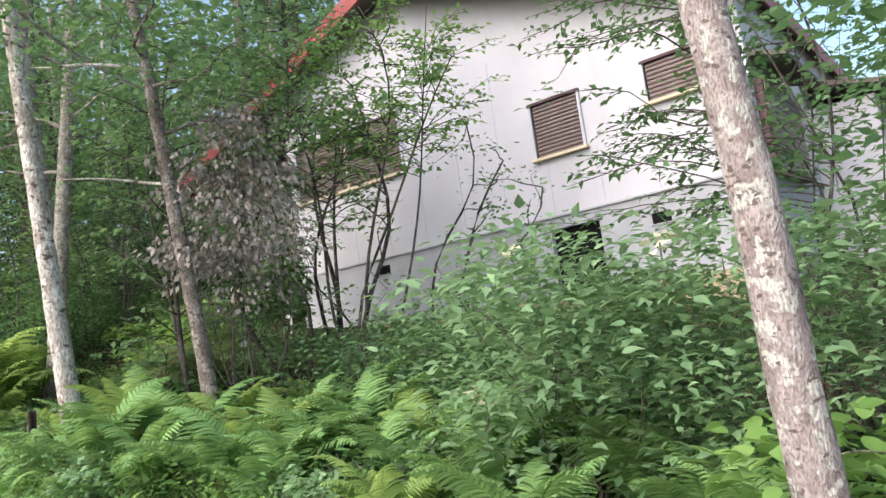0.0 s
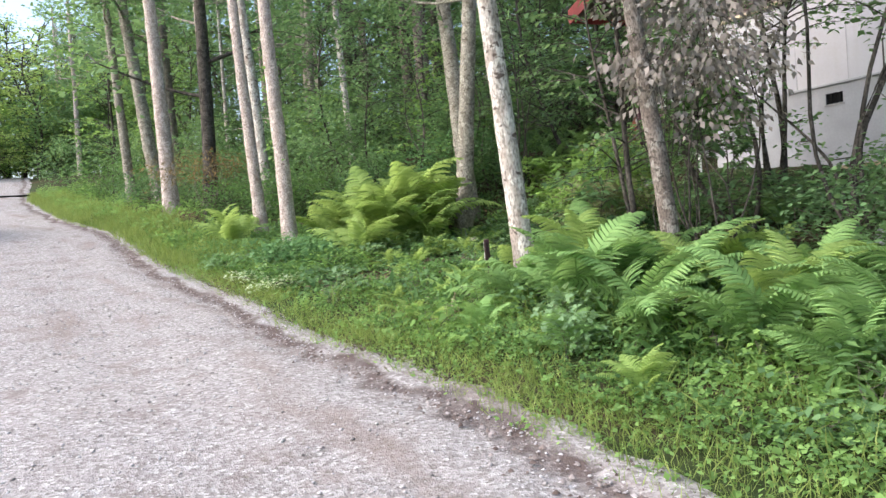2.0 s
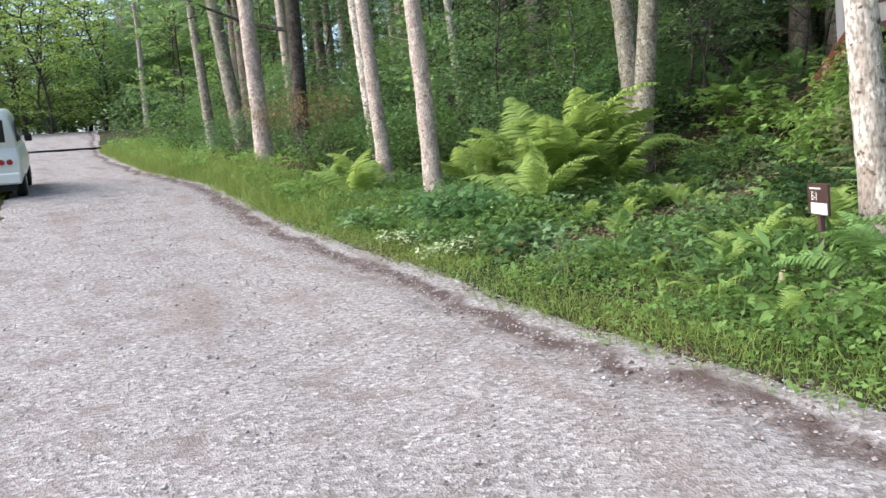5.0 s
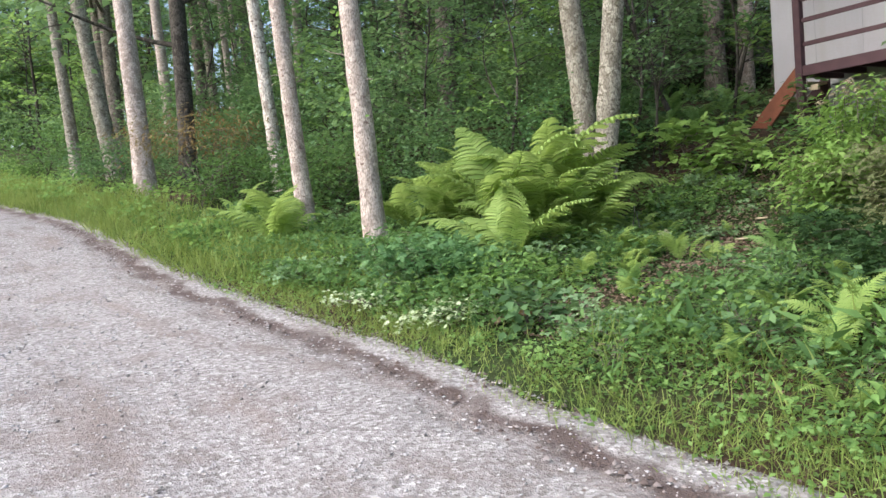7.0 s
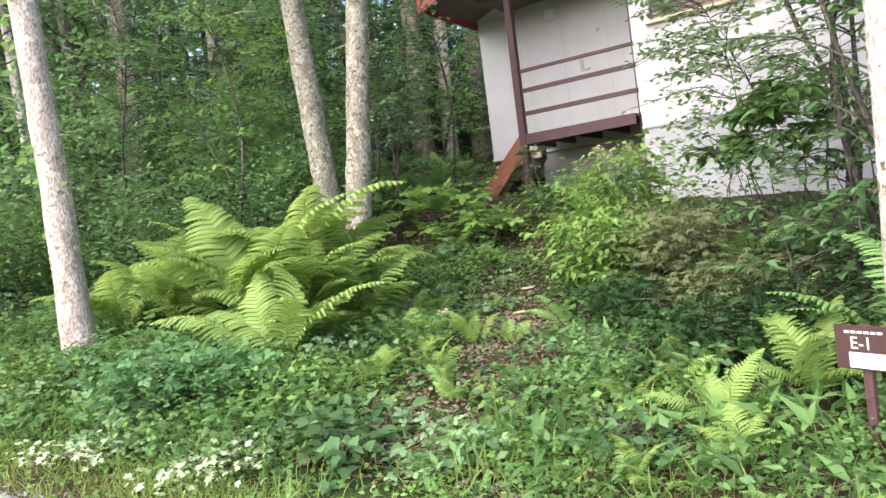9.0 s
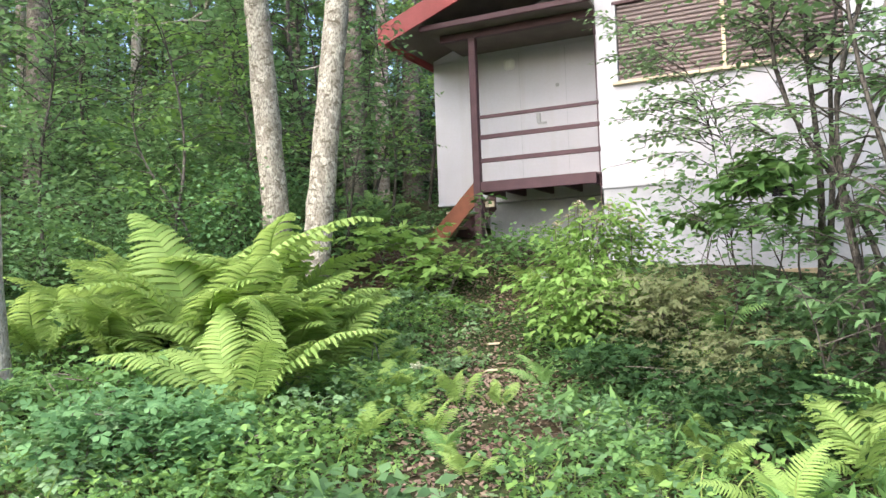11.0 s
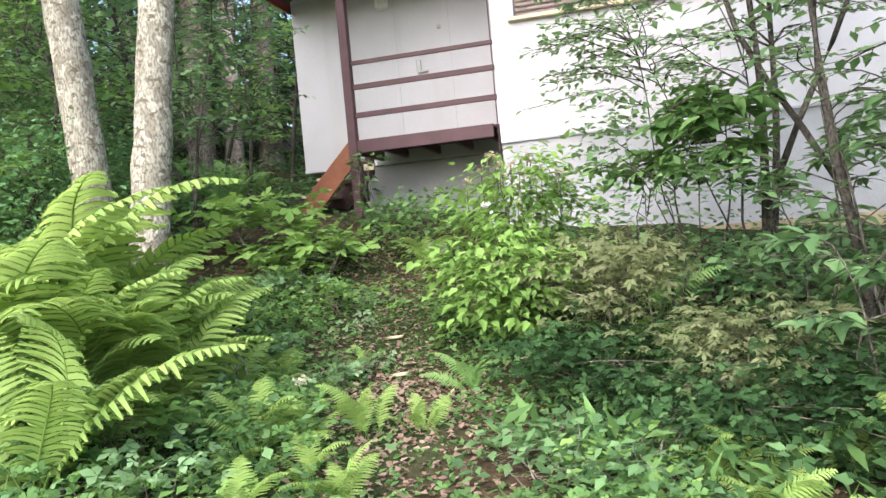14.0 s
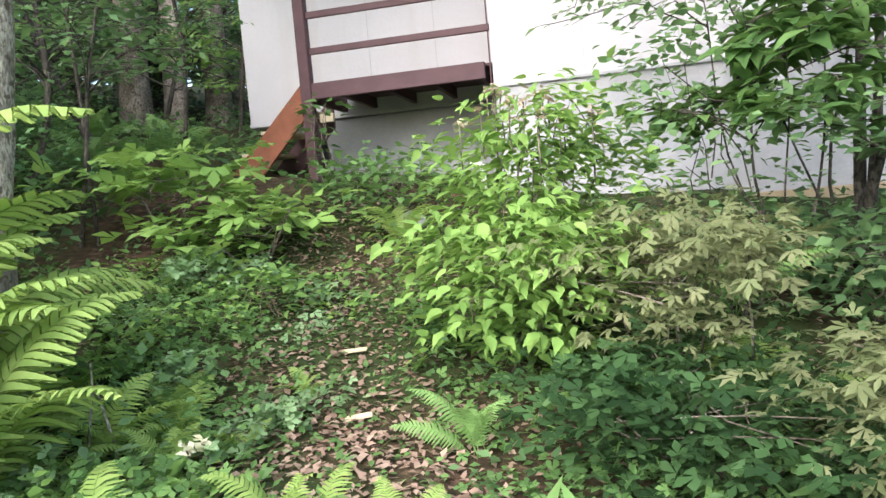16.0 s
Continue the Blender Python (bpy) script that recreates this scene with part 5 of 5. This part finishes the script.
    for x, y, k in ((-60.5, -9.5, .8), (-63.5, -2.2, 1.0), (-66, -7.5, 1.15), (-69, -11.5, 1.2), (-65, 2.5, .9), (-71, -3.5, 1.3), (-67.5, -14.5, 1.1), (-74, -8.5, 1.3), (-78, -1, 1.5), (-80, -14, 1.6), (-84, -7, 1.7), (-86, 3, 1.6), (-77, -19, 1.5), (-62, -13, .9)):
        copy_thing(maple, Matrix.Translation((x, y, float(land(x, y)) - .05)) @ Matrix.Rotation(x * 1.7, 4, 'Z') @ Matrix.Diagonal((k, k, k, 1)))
    spread(bushes, 92, 1.2, [(-40, -16.9, 5.0, 20), (-60, -25, -14, 12), (.3, 14, 3, 18), (-34, -17, 4, 10)], [.28, .3, .22, .14, .06], .7, 1.25)


wood()




# ---- the sign by the path ----
def sign():
    x, y = -9.48, 3.93
    z = 1.32
    s = thing("house_sign", "small brown sign board with white lettering on a stake", "sign", (x, y, float(land(x, y))))
    s.rotation_euler = (0, 0, radians(-29))
    h = z - float(land(x, y))
    part("stake", box((.0, .0, -.15), (.05, .035, h + .0), .004), M_TRIM, s)
    part("board", box((-.12, -.022, h - .23), (.26, -.002, h), .003), plain_mat("maroon_board", (.06, .03, .03), .45, .4), s)
    white = plain_mat("white_lettering", (.8, .8, .8), .6, .3)
    part("plate", box((-.045, -.026, h - .22), (.25, -.0225, h - .14), .001), white, s, "white name strip")
    for k in range(6):
        part("small_text", box((-.06 + .035 * k, -.026, h - .04), (-.035 + .035 * k, -.0225, h - .028)), white, s)
    cu = bpy.data.curves.new("lettering", 'FONT')
    cu.body, cu.size, cu.extrude = "E-1", .09, .001
    tx = bpy.data.objects.new("tmp", cu)
    scene.collection.objects.link(tx)
    me = bpy.data.meshes.new_from_object(tx.evaluated_get(bpy.context.evaluated_depsgraph_get()))
    bpy.data.objects.remove(tx)
    me.materials.clear()
    o = put("lettering", me, white, s)
    o.location, o.rotation_euler = (-.035, -.025, h - .12), (radians(90), 0, 0)


sign()


# ---- parked car ----
def car():
    x, y = -21.8, -3.5
    c = thing("parked_car", "silver white small van parked beside the gravel road", "car", (x, y, float(road_z(-21.8)) + .0))
    c.rotation_euler = (0, radians(7.5), radians(4))
    paint = plain_mat("silver_white_paint", (.74, .77, .75), .3, .5, .03, 2, relief=.0)
    glass, black, red = M_GLASS, plain_mat("black_rubber", (.02, .02, .02), .7, .3), plain_mat("red_lens", (.35, .015, .02), .25, .5)
    # body: cross sections from the tail forwards (towards -x), half width and heights
    def hull(rows):
        V, n = [], 0
        for px, hw, prof in rows:
            ring = [(px, w * hw, z) for w, z in prof] + [(px, -w * hw, z) for w, z in prof[::-1]]
            V.append(ring)
        n = len(V[0])
        bm = bmesh.new()
        vs = [[bm.verts.new(p) for p in ring] for ring in V]
        for a, b in zip(vs, vs[1:]):
            for i in range(n):
                bm.faces.new((a[i], a[(i + 1) % n], b[(i + 1) % n], b[i]))
        bm.faces.new(vs[0][::-1])
        bm.faces.new(vs[-1])
        bmesh.ops.recalc_face_normals(bm, faces=bm.faces[:])
        bmesh.ops.bevel(bm, geom=bm.edges[:], offset=.02, segments=1, affect='EDGES')
        for f in bm.faces:
            f.smooth = True
        return bm
    low = [(0, .28), (.93, .30), (1.0, .45), (1.0, .75), (.97, 1.0), (0, 1.02)]
    part("body", hull([(0, .80, low), (-.15, .84, low), (-2.6, .84, low), (-3.2, .83, [(0, .28), (.93, .3), (1, .45), (1, .72), (.95, .9), (0, .95)]), (-3.6, .7, [(0, .3), (.9, .32), (1, .45), (1, .6), (.9, .7), (0, .75)])]), paint, c)
    top = [(0, 1.0), (.96, .99), (.93, 1.25), (.86, 1.55), (.74, 1.68), (0, 1.72)]
    part("cabin", hull([(-.02, .80, top), (-.3, .82, [(0, 1.0), (.97, .99), (.94, 1.25), (.87, 1.58), (.76, 1.72), (0, 1.76)]), (-1.9, .82, [(0, 1.0), (.97, .99), (.94, 1.25), (.87, 1.58), (.76, 1.72), (0, 1.76)]), (-2.75, .8, [(0, .98), (.97, .98), (.97, 1.0), (.95, 1.02), (.9, 1.03), (0, 1.04)])]), paint, c)
    part("rear_window", prism([(.035, 1.1), (.012, 1.52), (.02, 1.52), (.045, 1.1)], -.62, .62), glass, c)
    for s in (-1, 1):
        part("side_window", box((-2.1, s * .80 - .01, 1.08), (-.35, s * .80 + .01, 1.5), .004), glass, c)
        for k in (0, 1):
            bm = bmesh.new()
            bmesh.ops.create_cone(bm, cap_ends=True, segments=16, radius1=.055, radius2=.05, depth=.03, matrix=Matrix.Translation((.025, s * (.50 + .14 * k), .72)) @ Matrix.Rotation(radians(90), 4, 'Y'))
            part("tail_light", bm, red, c, "round red tail light")
        for px in (-.65, -2.95):
            bm = bmesh.new()
            bmesh.ops.create_cone(bm, cap_ends=True, segments=20, radius1=.29, radius2=.29, depth=.17, matrix=Matrix.Translation((px, s * .74, .27)) @ Matrix.Rotation(radians(90), 4, 'X'))
            bmesh.ops.bevel(bm, geom=bm.edges[:], offset=.02, segments=1, affect='EDGES')
            w = part("wheel", bm, black, c)
            bm = bmesh.new()
            bmesh.ops.create_cone(bm, cap_ends=True, segments=16, radius1=.17, radius2=.15, depth=.02, matrix=Matrix.Translation((px, s * .835, .27)) @ Matrix.Rotation(radians(90), 4, 'X'))
            part("rim", bm, M_STEEL, w)
        part("mirror", box((-2.2, s * .93 - .08, 1.02), (-2.1, s * .93 + .06, 1.16), .02), black, c)
    part("bumper", box((-.02, -.80, .30), (.07, .80, .52), .03), paint, c)
    part("underside", box((-3.3, -.7, .16), (-.05, .7, .30)), black, c)
    part("wiper", box((.035, -.1, 1.09), (.06, .45, 1.11)), black, c)
    part("number_plate", box((.072, -.17, .36), (.08, .17, .5), .003), plain_mat("plate_white", (.7, .7, .7), .4), c)


car()


# ---- small things ----
def drain():
    x = -43.5
    a, b = float(road_left(x)), float(road_right(x))
    d = thing("drain_channel", "black drainage strip laid across the road", "drain", (x, 0, float(road_z(x))))
    part("strip", box((-.12, a, 0), (.12, b, .09), .02), M_DARK, d)


drain()
for x, y, a, l in ((-12.93, 6.72, 20, .14), (-13.2, 7.5, 5, .16), (-12.0, 7.2, 60, .1)):
    w = thing("wood_chip", "short pale splinter of wood lying on the path", "wood", (x, y, float(land(x, y)) + .02), "wood splinters")
    w.rotation_euler = (radians(6), radians(-4), radians(a))
    part("splinter", box((-l / 2, -.02, 0), (l / 2, .02, .018), .004), M_PALEWOOD, w)


def snag(x, y, h, lean, label, thick=.035):
    s = thing("stump", label, "stump", (x, y, float(land(x, y)) - .05))
    put("stem", mesh_of("stem", *tube(bent((0, 0, 0), (lean, 0, h), 6, .03), np.linspace(thick, thick * .5, 6), 7, .1), smooth=True), M_PALEWOOD if thick > .02 else BARK["mossy"], s)


snag(-9.37, 3.43, .28, .05, "short broken pale stump in the weeds")
snag(-5.5, 5.6, .5, .35, "dry leaning stick in the thicket", .015)

snag(-13.9, 5.9, .55, .12, "dry broken stem beside the fern", .009)
snag(-13.75, 6.0, .45, -.1, "dry broken stem beside the fern", .009)


def ivy():
    """Ivy climbing the roadside larch."""
    host = bpy.data.objects["larch"]
    r = np.random.default_rng(91)
    z = r.uniform(1.2, 4.2, 130)
    a = r.normal(2.6, .9, 130)
    P = np.stack([-.016 * z + .17 * np.cos(a), -.032 * z + .17 * np.sin(a), z], 1)
    put("ivy", mesh_of("ivy", *leaves(P, .09, BROAD, -.3, 1.0, 92)), LEAF["bright"], host, "green ivy leaves climbing the trunk")


ivy()


def stone(x, y, w, d, h, label):
    s = thing("stone", label, "stone", (x, y, float(land(x, y)) - .04))
    bm = bmesh.new()
    bmesh.ops.create_icosphere(bm, subdivisions=2, radius=1)
    for v in bm.verts:
        v.co = Vector((v.co.x * w, v.co.y * d, v.co.z * h)) * (1 + .18 * noise.noise(v.co * 1.7 + Vector((x, y, 0))))
    part("block", bm, M_STONE if h > .3 else M_BASE, s)


def pipe_stub(x, y):
    p = thing("pipe", "short white bent plastic pipe at the corner of the house", "pipe", (x, y, float(land(x, y)) - .05))
    a = np.linspace(0, 2.4, 10)
    line = np.concatenate([[(0, 0, 0)], np.stack([-.07 + .07 * np.cos(a), 0 * a, .34 + .07 * np.sin(a)], 1)])
    put("bend", mesh_of("bend", *tube(line, [.032] * 11, 12), smooth=True), plain_mat("white_plastic", (.72, .72, .7), .4, .4, .06), p)


pipe_stub(-12.78, 10.55)
stone(-13.35, 9.75, .16, .12, .14, "grey stone lying in the weeds by the porch")
stone(-7.75, 8.3, .22, .16, .3, "ochre stone at the foot of the house wall")


def brown_leaf(x, y, z, size, tone="litter"):
    s = thing("withered_leaf", "large curled brown withered leaf among the weeds", "leaf", (x, y, z))
    put("blade", mesh_of("blade", *leaves(rng.normal(0, .02, (3, 3)), size, BROAD, .3, .8, int(100 * abs(x)))), LEAF[tone], s)


brown_leaf(-12.28, 2.72, .80, .13)
brown_leaf(-12.1, 2.85, .86, .1, "rust")
brown_leaf(-13.9, 6.1, float(land(-13.9, 6.1)) + .2, .13, "pale")
